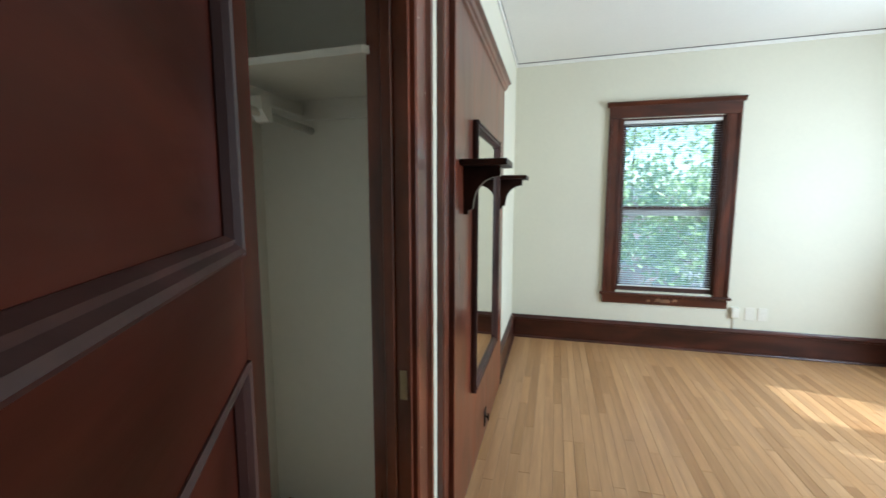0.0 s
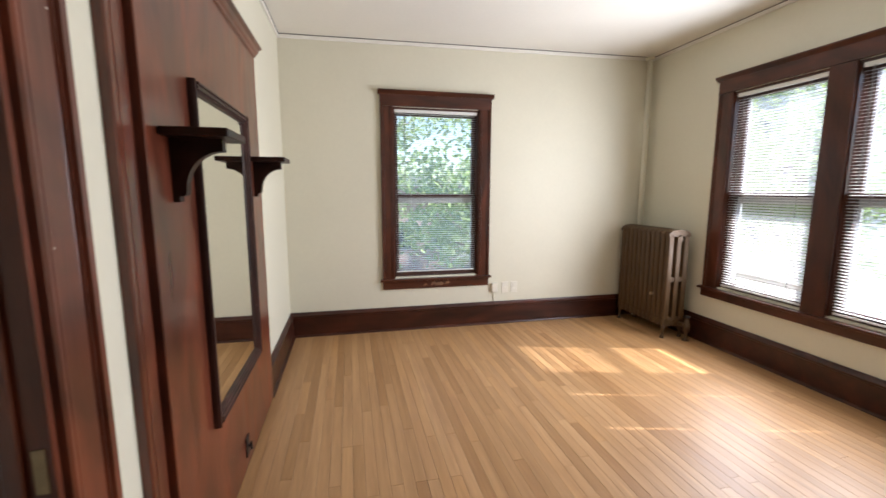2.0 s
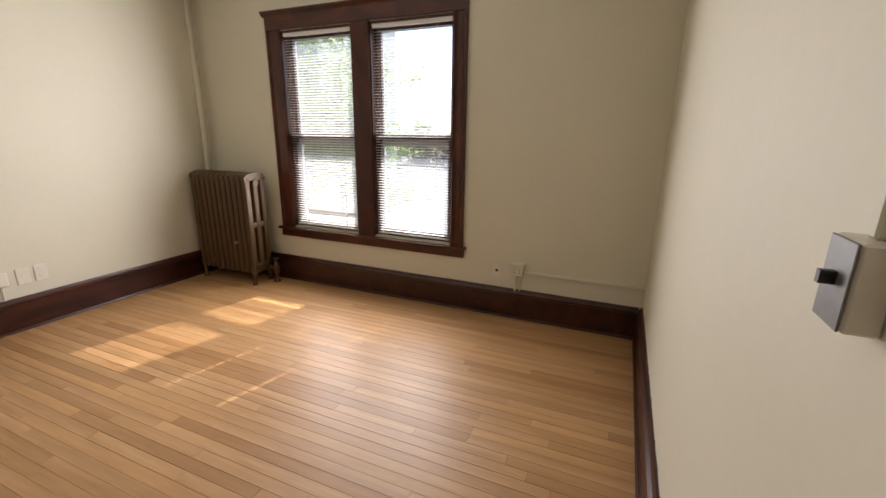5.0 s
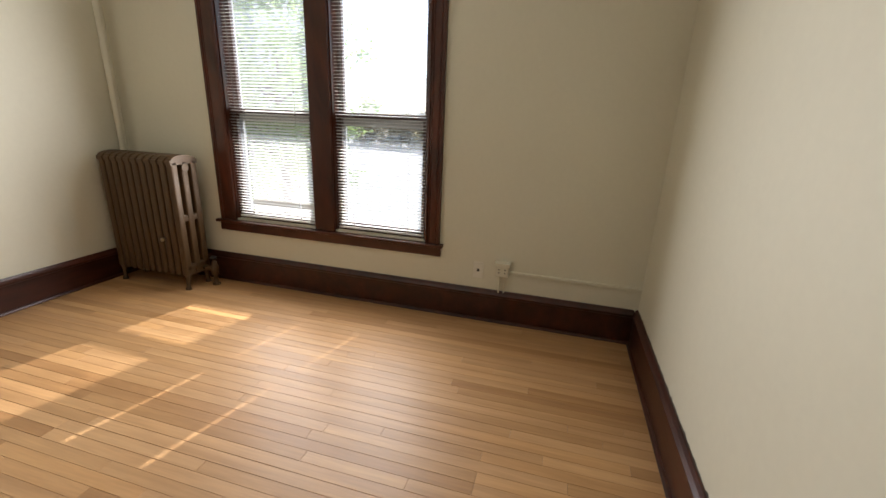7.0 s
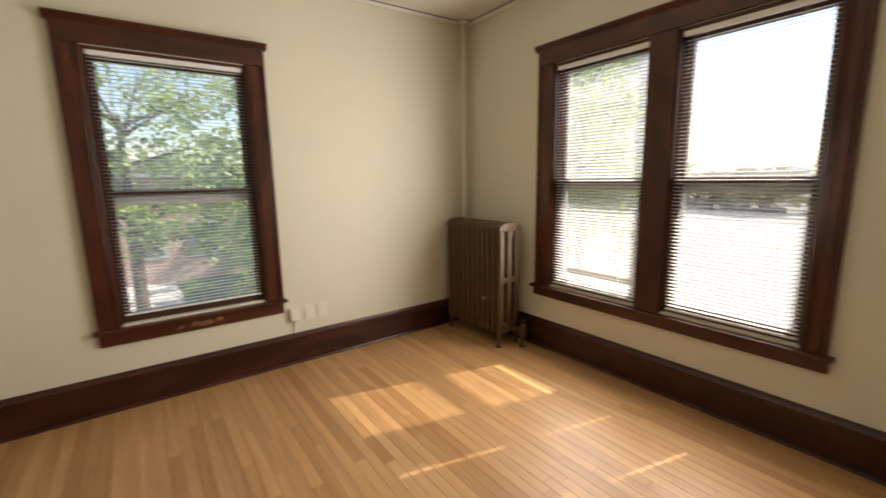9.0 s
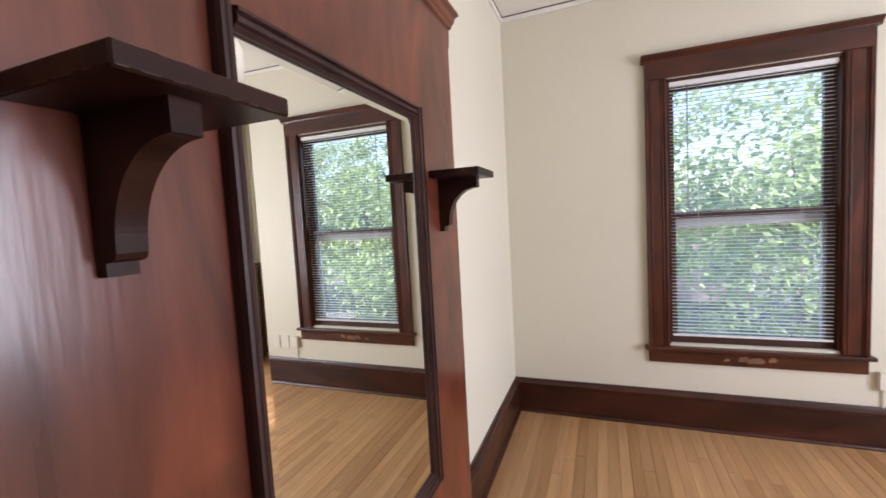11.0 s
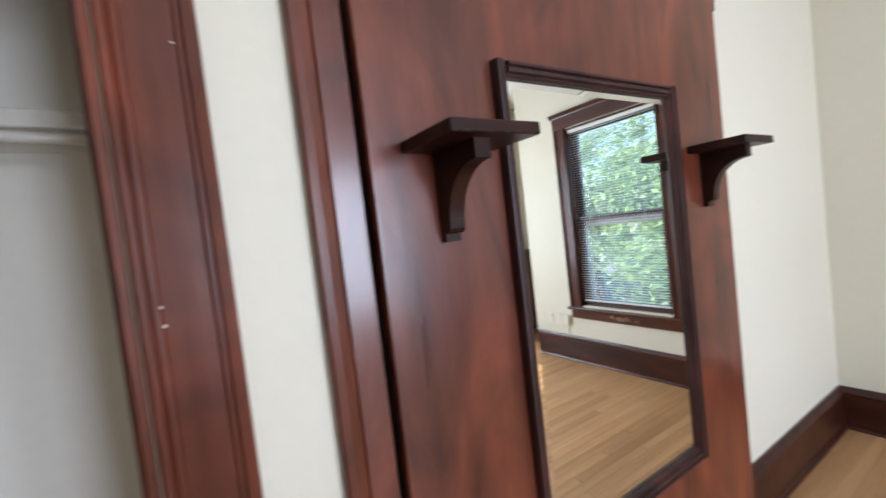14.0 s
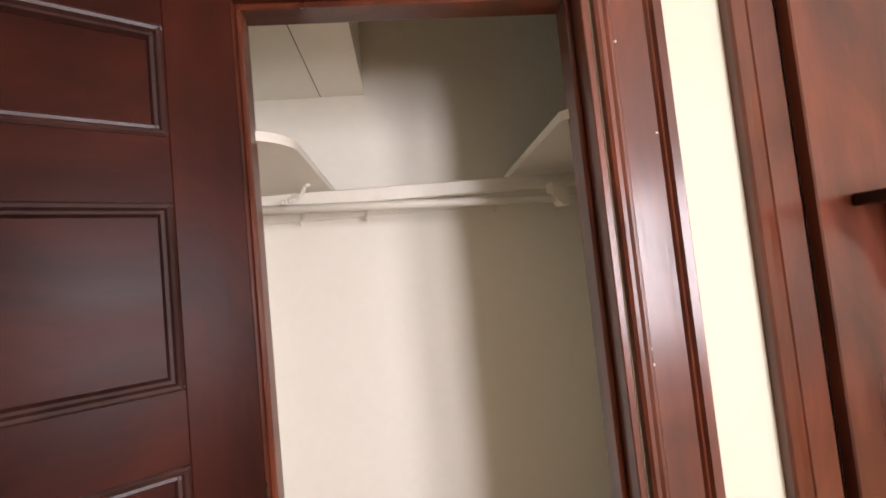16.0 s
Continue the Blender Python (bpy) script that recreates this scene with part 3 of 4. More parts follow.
# ---- windows ----
def slat_mesh(length, tilt, axis, end_tilt=None):
    """A thin curved blind slat, centred, tilted with its inner edge down, with a slot where each cord passes.
    end_tilt: the tilt of its last stretch, where it has twisted."""
    vs, fs = [], []
    cuts = [-0.5 * length]
    for f in (-0.318, 0.318):
        cuts += [f * length - 0.007, f * length + 0.007]
    cuts.append(0.5 * length)
    rows = (-0.0125, -0.007, 0.0, 0.007, 0.0125)
    for k, s in enumerate(cuts):
        turn = end_tilt if end_tilt is not None and k > 3 else tilt
        c, sn = math.cos(turn), math.sin(turn)
        for u in rows:
            h = 0.0018 * (1 - (u / 0.0125) ** 2)
            off, up = u * c - h * sn, u * sn + h * c
            vs.append((s, off, up) if axis == "x" else (off, s, up))
    for i in range(len(cuts) - 1):
        for j in range(4):
            if i in (1, 3) and j in (1, 2):
                continue
            fs.append((i * 5 + j, i * 5 + j + 1, i * 5 + j + 6, i * 5 + j + 5))
    me = bpy.data.meshes.new("slat")
    me.from_pydata(vs, [], fs)
    me.materials.append(BLIND)
    return me


def blind(axis, a, b2, at_depth, z0, z1, tilt, label, end_tilt=None, loose=None):
    """axis: the direction along the window; at_depth: the blind's plane."""
    mid = (a + b2) / 2
    place = (mid, at_depth, z0) if axis == "x" else (at_depth, mid, z0)
    bl = thing("window_blind", place, label, "blind", group="window blinds")
    def bb(a0, a1, d0, d1, q0, q1):
        return (a0, a1, at_depth + d0, at_depth + d1, q0, q1) if axis == "x" else (at_depth + d0, at_depth + d1, a0, a1, q0, q1)
    boxpart("headrail", bb(a + 0.004, b2 - 0.004, -0.014, 0.014, z1 - 0.028, z1), BLIND, bl, bevel=0.002)
    boxpart("bottom_rail", bb(a + 0.008, b2 - 0.008, -0.011, 0.011, z0, z0 + 0.012), BLIND, bl, bevel=0.002)
    me = slat_mesh(b2 - a - 0.016, tilt, axis, end_tilt)
    steep = slat_mesh(b2 - a - 0.016, radians(47), axis, end_tilt)
    z = z0 + 0.03
    while z < z1 - 0.035:
        ob = new("slat", steep if loose and abs(z - loose) < 0.0215 else me)
        ob.parent = bl
        ob.location = (0, 0, z - z0)
        z += 0.0213
    bm = bmesh.new()
    c, dw2 = a + (b2 - a) * (0.12 if axis == "x" else 0.90), (-0.022 if axis == "x" else -0.022)
    p = (c, at_depth + dw2) if axis == "x" else (at_depth + dw2, c)
    tube(bm, (p[0], p[1], z1 - 0.75), (p[0], p[1], z1 - 0.03), 0.0032, 6)
    part("tilt_wand", bm, GREYPLATE, bl, "thin clear tilt wand")
    for f in (0.19, 0.81):
        c = a + (b2 - a) * f
        for dd in (-0.0128, 0.0128):
            bm = bmesh.new()
            p = (c, at_depth + dd) if axis == "x" else (at_depth + dd, c)
            tube(bm, (p[0], p[1], z0 + 0.01), (p[0], p[1], z1 - 0.02), 0.0007, 4)
            part("cord", bm, BLIND, bl)
    return bl


def sash_unit(win, axis, a, b2, inner, out, z0, z1, zm, glass=GLASS):
    """Two sliding sashes with glass; inner: depth of the inside face, out: direction outwards."""
    def bb(a0, a1, d0, d1, q0, q1):
        d0, d1 = inner + out * d0, inner + out * d1
        return (a0, a1, d0, d1, q0, q1) if axis == "x" else (d0, d1, a0, a1, q0, q1)
    for nm, q0, q1, d0, rail0, rail1 in (("lower_sash", z0, zm + 0.02, 0.045, 0.050, 0.035), ("upper_sash", zm - 0.015, z1, 0.082, 0.035, 0.045)):
        bm = bmesh.new()
        st = 0.038
        for b in (bb(a, a + st, d0, d0 + 0.034, q0, q1), bb(b2 - st, b2, d0, d0 + 0.034, q0, q1),
                  bb(a + st, b2 - st, d0, d0 + 0.034, q0, q0 + rail0), bb(a + st, b2 - st, d0, d0 + 0.034, q1 - rail1, q1)):
            box(bm, *b)
        s = part(nm, bm, SASH, win)
        pane = boxpart("pane", bb(a + st, b2 - st, d0 + 0.015, d0 + 0.018, q0 + rail0, q1 - rail1), glass, s)
        pane.visible_shadow = False
    bm = bmesh.new()
    for b in (bb(a, a + 0.028, 0.120, 0.142, z0, z1), bb(b2 - 0.028, b2, 0.120, 0.142, z0, z1),
              bb(a + 0.028, b2 - 0.028, 0.120, 0.142, zm - 0.07, zm + 0.015), bb(a + 0.028, b2 - 0.028, 0.120, 0.142, z0, z0 + 0.025),
              bb(a + 0.028, b2 - 0.028, 0.120, 0.142, z1 - 0.03, z1)):
        box(bm, *b)
    part("storm_frame", bm, SASH_OUT, win, "pale storm window frame")


w1 = thing("window_1", ((NW[0] + NW[1]) / 2, N, NW[2]), "sash window in dark mahogany casing with a crown cap", "window", kind="structure")
upright_casing(w1, N, NW[0] + 0.004, -1, 0.118, 0.515, 2.135, "y", TRIM_Z)
upright_casing(w1, N, NW[1] - 0.004, 1, 0.118, 0.515, 2.135, "y", TRIM_Z)
window_head(w1, "x", N, 0.861, 1.929, 2.135, 0.14, 0.020, TRIM_X)
boxpart("stool", (0.838, 1.952, N - 0.048, N + 0.03, 0.492, 0.515), TRIM_X, w1, bevel=0.006, segments=2)
boxpart("apron", (0.862, 1.928, N - 0.02, N, 0.412, 0.492), TRIM_X, w1, "worn apron board with bare patches", bevel=0.003)
bm = bmesh.new()
for c, w, z0, z1 in ((1.36, 0.030, 0.440, 0.476), (1.42, 0.045, 0.432, 0.470), (1.50, 0.022, 0.446, 0.478), (1.275, 0.018, 0.437, 0.461)):
    prism(bm, [(c - w, z0), (c + w * 0.7, z0 + 0.004), (c + w, (z0 + z1) / 2), (c + w * 0.5, z1), (c - w * 0.6, z1 - 0.006)], "y", N - 0.0206, N - 0.0196)
part("worn_patch", bm, BARE, w1, "bare worn wood patch")
for x0, x1 in ((NW[0], NW[0] + 0.014), (NW[1] - 0.014, NW[1])):
    boxpart("side_jamb", (x0, x1, N - 0.001, N + 0.15, 0.53, NW[3]), TRIM_Z, w1)
boxpart("head_jamb", (NW[0], NW[1], N - 0.001, N + 0.15, NW[3] - 0.014, NW[3]), TRIM_X, w1)
boxpart("sill", (NW[0], NW[1], N + 0.0305, N + 0.19, 0.495, 0.532), TRIM_X, w1)
sash_unit(w1, "x", NW[0] + 0.014, NW[1] - 0.014, N, 1, 0.532, NW[3] - 0.014, 1.315)
blind("x", NW[0] + 0.016, NW[1] - 0.016, N + 0.024, 0.574, NW[3] - 0.016, 0.0, "white mini blind lowered with level slats over a sash window")

w2 = thing("window_2", (W, (ER[0] + EL[1]) / 2, EZ[0]), "double sash window in dark mahogany casing with a crown cap", "window", kind="structure")
upright_casing(w2, W, EL[1] - 0.004, 1, 0.135, 0.515, 2.185, "x", TRIM_Z)
upright_casing(w2, W, ER[0] + 0.004, -1, 0.108, 0.515, 2.185, "x", TRIM_Z)
boxpart("mullion", (W - 0.022, W + 0.0, ER[1] - 0.004, EL[0] + 0.004, 0.515, 2.185), TRIM_Z, w2, bevel=0.004)
window_head(w2, "y", W, -2.664, -0.854, 2.185, 0.14, 0.022, TRIM_Y)
boxpart("stool", (W - 0.048, W + 0.03, -2.69, -0.815, 0.492, 0.515), TRIM_Y, w2, bevel=0.006, segments=2)
boxpart("apron", (W - 0.02, W, -2.672, -0.835, 0.425, 0.492), TRIM_Y, w2, bevel=0.003)
for y0, y1 in (ER, EL):
    for q0, q1 in ((y0, y0 + 0.014), (y1 - 0.014, y1)):
        boxpart("side_jamb", (W - 0.001, W + 0.15, q0, q1, 0.53, EZ[1]), TRIM_Z, w2)
    boxpart("head_jamb", (W - 0.001, W + 0.15, y0, y1, EZ[1] - 0.014, EZ[1]), TRIM_Y, w2)
    boxpart("sill", (W + 0.0305, W + 0.19, y0, y1, 0.495, 0.532), TRIM_Y, w2)
    sash_unit(w2, "y", y0 + 0.014, y1 - 0.014, W, 1, 0.532, EZ[1] - 0.014, 1.335, GLASS_DUST_HAZE)
blind("y", EL[0] + 0.016, EL[1] - 0.016, W + 0.024, 0.545, EZ[1] - 0.016, radians(23.5), "white mini blind lowered, slats tilted, sun coming through",
      end_tilt=radians(4), loose=0.672)
blind("y", ER[0] + 0.016, ER[1] - 0.016, W + 0.024, 0.545, EZ[1] - 0.016, radians(8), "white mini blind lowered with nearly level slats")

# ---- entrance ----
ed = thing("entrance_doorway", (0.44, S - 0.065, 0), "dark mahogany door frame of the open room entrance", "door frame", kind="structure")
boxpart("jamb", (0, 0.02, S - 0.15, S - 0.03, 0, 2.04), MAHOG_Z, ed, bevel=0.003)
boxpart("jamb", (0.86, 0.88, S - 0.13, S, 0, 2.04), MAHOG_Z, ed, bevel=0.002)
boxpart("head_jamb", (0.0, 0.88, S - 0.13, S, 2.04, 2.06), MAHOG_X, ed)
bm = bmesh.new()
prism(bm, [(0.876 + s, S + d) for s, d in casing_profile(0.115)], "z", 0, 2.06)
part("casing_board", bm, MAHOG_Z, ed)
bm = bmesh.new()
prism(bm, [(S + d, 2.06 + z) for d, z in crown_profile(0.14)], "x", 0.0, 1.0)
part("head_casing", bm, MAHOG_X, ed)

# ---- closet fittings ----
BX, SHZ = -0.605, 1.787                         # front of the cross board, underside of the shelves
ls = thing("closet_shelf", (-0.43, -3.9, SHZ), "white painted closet shelf with a rounded corner", "shelf")
out = [(CB, CL), (-0.122, CL)]
for k in range(0, 13):
    q = k / 12 * math.pi / 2
    out.append((-0.200 + 0.11 * math.cos(q), -3.832 + 0.11 * math.sin(q)))
out += [(CB, -3.722)]
bm = bmesh.new()
prism(bm, out, "z", SHZ, SHZ + 0.021)
part("board", bm, CLOSET_TRIM, ls)
boxpart("cleat", (CB, -0.16, CL, CL + 0.019, SHZ - 0.075, SHZ), CLOSET_TRIM, ls, bevel=0.002)
bm = bmesh.new()
for k in range(10):
    q0, q1 = k / 10 * math.pi / 2, (k + 1) / 10 * math.pi / 2
    f = lambda q: (-0.52, -3.86 + 0.075 * math.sin(q), 1.735 + 0.045 * (1 - math.cos(q)))
    tube(bm, f(q0), f(q1), 0.006, 8)
tube(bm, (-0.52, -3.785, 1.779), (-0.52, -3.768, SHZ), 0.006, 8)
part("bracket", bm, CLOSET_TRIM, ls, "small painted wire bracket", smooth=True)
rs = thing("closet_shelf", (-0.43, -2.9, SHZ), "white painted closet shelf board with clipped corners", "shelf")
bm = bmesh.new()
prism(bm, [(-0.655, -3.098), (-0.125, -3.118), (-0.104, -3.098), (-0.122, CR), (CB, CR), (CB, -3.085)], "z", SHZ + 0.008, SHZ + 0.030)
part("board", bm, CLOSET_TRIM, rs)
boxpart("cleat", (CB, -0.16, CR - 0.019, CR, SHZ - 0.07, SHZ + 0.008), CLOSET_TRIM, rs, bevel=0.002)
hr = thing("hanging_rail", (BX, -3.4, 1.72), "white painted closet cross board with a hanging rod", "rail")
boxpart("board", (BX - 0.020, BX, CL, CR, 1.733, SHZ - 0.008), CLOSET_TRIM, hr, bevel=0.003)
bm = bmesh.new()
tube(bm, (BX + 0.022, CL, 1.732), (BX + 0.022, CR, 1.676), 0.0145, 16)
part("rod", bm, CLOSET_TRIM, hr, smooth=True)
bm = bmesh.new()
prism(bm, [(-2.99, 1.695), (-2.955, 1.66), (-2.935, 1.66), (-2.935, 1.74), (-2.99, 1.74)], "x", BX, BX + 0.05)
part("rod_block", bm, CLOSET_TRIM, hr, "painted block carrying the rod")
hooks = boxpart("hook_rail", (CB, CB + 0.012, CL, CR, 1.715, 1.775), CLOSET_TRIM, None, bevel=0.002)
tagged(hooks, "white painted hook rail along the closet back wall", "rail", kind="structure")
for y, z in ((-3.863, 1.722), (-3.625, 1.718), (-3.134, 1.712), (-2.889, 1.706)):
    hk = thing("coat_hook", (CB + 0.012, y, z), "small white painted coat hook under the closet rail", "hook", group="closet hooks")
    bm = bmesh.new()
    pts = [Vector((CB + 0.012, y, z + 0.02)), Vector((CB + 0.022, y, z)), Vector((CB + 0.032, y, z - 0.022)), Vector((CB + 0.046, y, z - 0.022)), Vector((CB + 0.054, y, z - 0.008))]
    for p, q in zip(pts, pts[1:]):
        tube(bm, p, q, 0.0045, 8)
    part("wire", bm, CLOSET_TRIM, hk)
    bm = bmesh.new()
    lathe(bm, (CB + 0.012, y, z + 0.012), (1, 0, 0), [(0, 0.011), (0.003, 0.011), (0.005, 0.006)], 12)
    part("base", bm, CLOSET_TRIM, hk)
SOF = 2.192
bm = bmesh.new()
box(bm, CB, -0.12, CL, -3.594, SOF, H)
tagged(part("closet_soffit", bm, CLOSET), "white boxed-in soffit in the closet corner", "soffit", kind="structure")
bm = bmesh.new()
box(bm, CB + 0.004, -0.125, -3.7615, -3.7595, SOF - 0.0015, SOF + 0.002)
tagged(part("soffit_seam", bm, CRACK), "fine dark seam in the closet soffit", "seam", kind="structure")
hk = thing("coat_hook", (CB, -2.732, 2.45), "small painted hook high on the closet wall", "hook")
bm = bmesh.new()
tube(bm, (CB, -2.732, 2.47), (CB + 0.03, -2.732, 2.47), 0.012)
tube(bm, (CB + 0.03, -2.732, 2.47), (CB + 0.05, -2.732, 2.495), 0.006)
part("peg", bm, CLOSET_TRIM, hk)

# ---- radiator ----
RX0, RX1, RY0, RY1 = 3.375, 3.605, -0.775, -0.075
rad = thing("radiator", ((RX0 + RX1) / 2, (RY0 + RY1) / 2, 0), "old bronze-painted cast iron column radiator in the corner", "radiator")
NSEC = 11
pitch = (RY1 - RY0) / NSEC


def section_mesh(w):
    bm = bmesh.new()
    d = RX1 - RX0
    for c in (0.14, 0.5, 0.86):
        box(bm, (c - 0.115) * d - d / 2, (c + 0.115) * d - d / 2, -w / 2, w / 2, 0.15, 0.98, bevel=0.011, segments=2)
    out = [(-d / 2, 0.86), (-d / 2, 0.985)]
    for k in range(9):
        q = math.pi - k / 8 * math.pi
        out.append((d / 2 * 0.93 * math.cos(q), 0.985 + 0.035 * math.sin(q)))
    out += [(d / 2, 0.985), (d / 2, 0.86)]
    prism(bm, [(x, z) for x, z in [(-d / 2, 0.955), (-d / 2, 0.985)] + out[2:-2] + [(d / 2, 0.985), (d / 2, 0.955)]], "y", -w / 2, w / 2)
    box(bm, -d / 2, d / 2, -w / 2, w / 2, 0.11, 0.20, bevel=0.016, segments=2)
    box(bm, -d / 2 + 0.01, d / 2 - 0.01, -w / 2 + 0.006, w / 2 - 0.006, 0.53, 0.58, bevel=0.01, segments=2)
    for z in (0.15, 0.93):
        tube(bm, (0, -pitch / 2, z), (0, pitch / 2, z), 0.03, 12)
    me = bpy.data.meshes.new("section")
    bm.to_mesh(me)
    bm.free()
    me.materials.append(BRONZE)
    return me


sec = section_mesh(pitch * 0.80)
for i in range(NSEC):
    ob = new("section", sec)
    ob.parent = rad
    ob.location = (0, RY0 + pitch * (i + 0.5) - (RY0 + RY1) / 2, 0)
for y in (RY0 + pitch / 2, RY1 - pitch / 2):
    for x, s in ((RX0 + 0.03, -1), (RX1 - 0.03, 1)):
        bm = bmesh.new()
        lathe(bm, (x + s * 0.012, y, 0.0), (-s * 0.08, 0, 1), [(0, 0.022), (0.012, 0.020), (0.03, 0.013), (0.08, 0.015), (0.125, 0.026)], 12)
        part("leg", bm, BRONZE, rad, smooth=True)
bm = bmesh.new()
lathe(bm, (RX1 - 0.045, RY0 - 0.075, 0.0), (0, 0, 1), [(0, 0.030), (0.01, 0.030), (0.012, 0.016), (0.08, 0.016), (0.085, 0.028), (0.15, 0.030), (0.16, 0.022), (0.19, 0.020), (0.195, 0.012), (0.215, 0.012)], 14)
tube(bm, (RX1 - 0.045, RY0 - 0.075, 0.13), (RX1 - 0.06, RY0 + 0.01, 0.14), 0.02, 12)
valve = part("valve", bm, BRONZE, rad, "tarnished steam valve", smooth=True)
bm = bmesh.new()
lathe(bm, (RX1 - 0.045, RY0 - 0.075, 0.213), (0, 0, 1), [(0, 0.010), (0.004, 0.026), (0.014, 0.028), (0.022, 0.018), (0.024, 0.004)], 14)
part("valve_wheel", bm, IRON, valve, smooth=True)
bm = bmesh.new()
lathe(bm, (RX0 - 0.002, RY0 + pitch * 2.5, 0.40), (-1, 0, 0), [(0, 0.008), (0.012, 0.008), (0.014, 0.014), (0.03, 0.014), (0.034, 0.006)], 12)
part("air_vent", bm, BRASS, rad, "small shiny air vent", smooth=True)

rp = thing("riser_pipe", (3.615, -0.045, 0), "cream painted vertical heating pipe in the corner", "pipe")
bm = bmesh.new()
tube(bm, (3.615, -0.045, 0.0), (3.615, -0.045, H + 0.01), 0.021, 16)
part("pipe", bm, PLASTER, rp, smooth=True)
bm = bmesh.new()
lathe(bm, (3.615, -0.045, H + 0.008), (0, 0, 1), [(0, 0.024), (0.004, 0.042), (0.018, 0.045)], 18)
part("collar", bm, PLASTER, rp, smooth=True)

# ---- outlets, boxes and cables ----
def wall_plate(wall, place, label, slots=2):
    x, y, z = place
    k = thing("outlet", place, label, "outlet", group="wall plates")
    if wall == "east":
        boxpart("plate", (x - 0.006, x, y - 0.036, y + 0.036, z - 0.058, z + 0.058), PLASTIC, k, bevel=0.002)
        for i in range(slots):
            zz = z + (0.022 if i == 0 else -0.022) * (slots > 1)
            boxpart("socket", (x - 0.0085, x - 0.0055, y - 0.009, y + 0.009, zz - 0.010, zz + 0.010), PLASTIC if i else BLACK, k, bevel=0.001)
    else:
        boxpart("plate", (x - 0.036, x + 0.036, y - 0.006, y, z - 0.058, z + 0.058), PLASTIC, k, bevel=0.002)
        for i in range(slots):
            zz = z + (0.022 if i == 0 else -0.022) * (slots > 1)
            boxpart("socket", (x - 0.012, x + 0.012, y - 0.0085, y - 0.0055, zz - 0.012, zz + 0.012), PLASTIC, k, bevel=0.001)


wall_plate("east", (W, -2.945, 0.362), "ivory wall plate with one dark jack", 1)
wall_plate("north", (2.115, N, 0.375), "ivory blank wall plate above the baseboard", 1)
wall_plate("north", (2.215, N, 0.375), "ivory double outlet above the baseboard", 2)
jb = thing("junction_box", (1.995, N, 0.40), "small ivory surface box with a cable below", "box")
boxpart("body", (1.965, 2.025, N - 0.032, N, 0.335, 0.43), PLASTIC, jb, bevel=0.004)
bm = bmesh.new()
tube(bm, (1.992, N - 0.008, 0.335), (1.992, N - 0.008, 0.225), 0.004, 8)
part("cable", bm, PLASTIC, jb)
sb = thing("surface_outlet", (W, -3.11, 0.40), "cream painted surface-mounted outlet box with metal raceway", "outlet")
boxpart("body", (W - 0.045, W, -3.155, -3.07, 0.345, 0.44), PLASTER, sb, bevel=0.005)
boxpart("hood", (W - 0.055, W, -3.165, -3.06, 0.415, 0.445), PLASTER, sb, bevel=0.004)
for dy in (-0.02, 0.02):
    for dz in (0.375, 0.398):
        boxpart("slot", (W - 0.0465, W - 0.0445, -3.112 + dy - 0.004, -3.112 + dy + 0.004, dz - 0.004, dz + 0.004), BLACK, sb)
bm = bmesh.new()
box(bm, W - 0.016, W, S, -3.155, 0.362, 0.382, bevel=0.003)
part("raceway", bm, PLASTER, sb)
bm = bmesh.new()
tube(bm, (W - 0.012, -3.095, 0.345), (W - 0.012, -3.095, 0.20), 0.006, 8)
tube(bm, (W - 0.012, -3.13, 0.345), (W - 0.012, -3.13, 0.22), 0.004, 8)
part("cable", bm, PLASTER, sb)

SX, SZ = 1.222, 1.230
sw = thing("switch_box", (SX, S, SZ), "small surface-mounted switch box with grey plate and conduit above", "switch")
boxpart("body", (SX - 0.028, SX + 0.028, S, S + 0.030, SZ - 0.043, SZ + 0.043), PLASTIC, sw, bevel=0.003)
boxpart("plate", (SX - 0.027, SX + 0.027, S + 0.0305, S + 0.033, SZ - 0.042, SZ + 0.042), GREYPLATE, sw, "dull grey metal switch plate", bevel=0.001)
boxpart("toggle", (SX - 0.004, SX + 0.004, S + 0.033, S + 0.046, SZ - 0.003, SZ + 0.010), BLACK, sw, "black toggle")
boxpart("conduit", (SX - 0.009, SX + 0.009, S, S + 0.016, SZ + 0.043, H - 0.034), PLASTER, sw, bevel=0.003)


# ragged paint and plaster edges along the trim
def ragged(name, axis, a, b2, edge, width, jag, depth0, depth1, mat, label, seed, wall):
    """A thin uneven strip; edge: its straight side, width: its mean breadth towards the trim."""
    rr = random.Random(seed)
    count2 = max(8, int(abs(b2 - a) / 0.02))
    line = [(a + (b2 - a) * k / count2, edge + width + rr.uniform(-jag, jag) + (rr.random() < 0.06) * jag * 2.5) for k in range(count2 + 1)]
    bm = bmesh.new()
    def at(u, v, d):
        return {"west": (d, v, u), "south": (u, d, v)}[wall]
    lo = [[bm.verts.new(at(u, edge, d)) for d in (depth0, depth1)] for u, v in line]
    hi = [[bm.verts.new(at(u, v, d)) for d in (depth0, depth1)] for u, v in line]
    for k in range(count2):
        bm.faces.new((lo[k][1], hi[k][1], hi[k + 1][1], lo[k + 1][1]))
        bm.faces.new((hi[k][0], hi[k][1], hi[k + 1][1], hi[k + 1][0]))
        bm.faces.new((lo[k][0], lo[k + 1][0], lo[k + 1][1], lo[k][1]))
    bmesh.ops.recalc_face_normals(bm, faces=bm.faces)
    tagged(part(name, bm, mat), label, "trim", kind="structure")


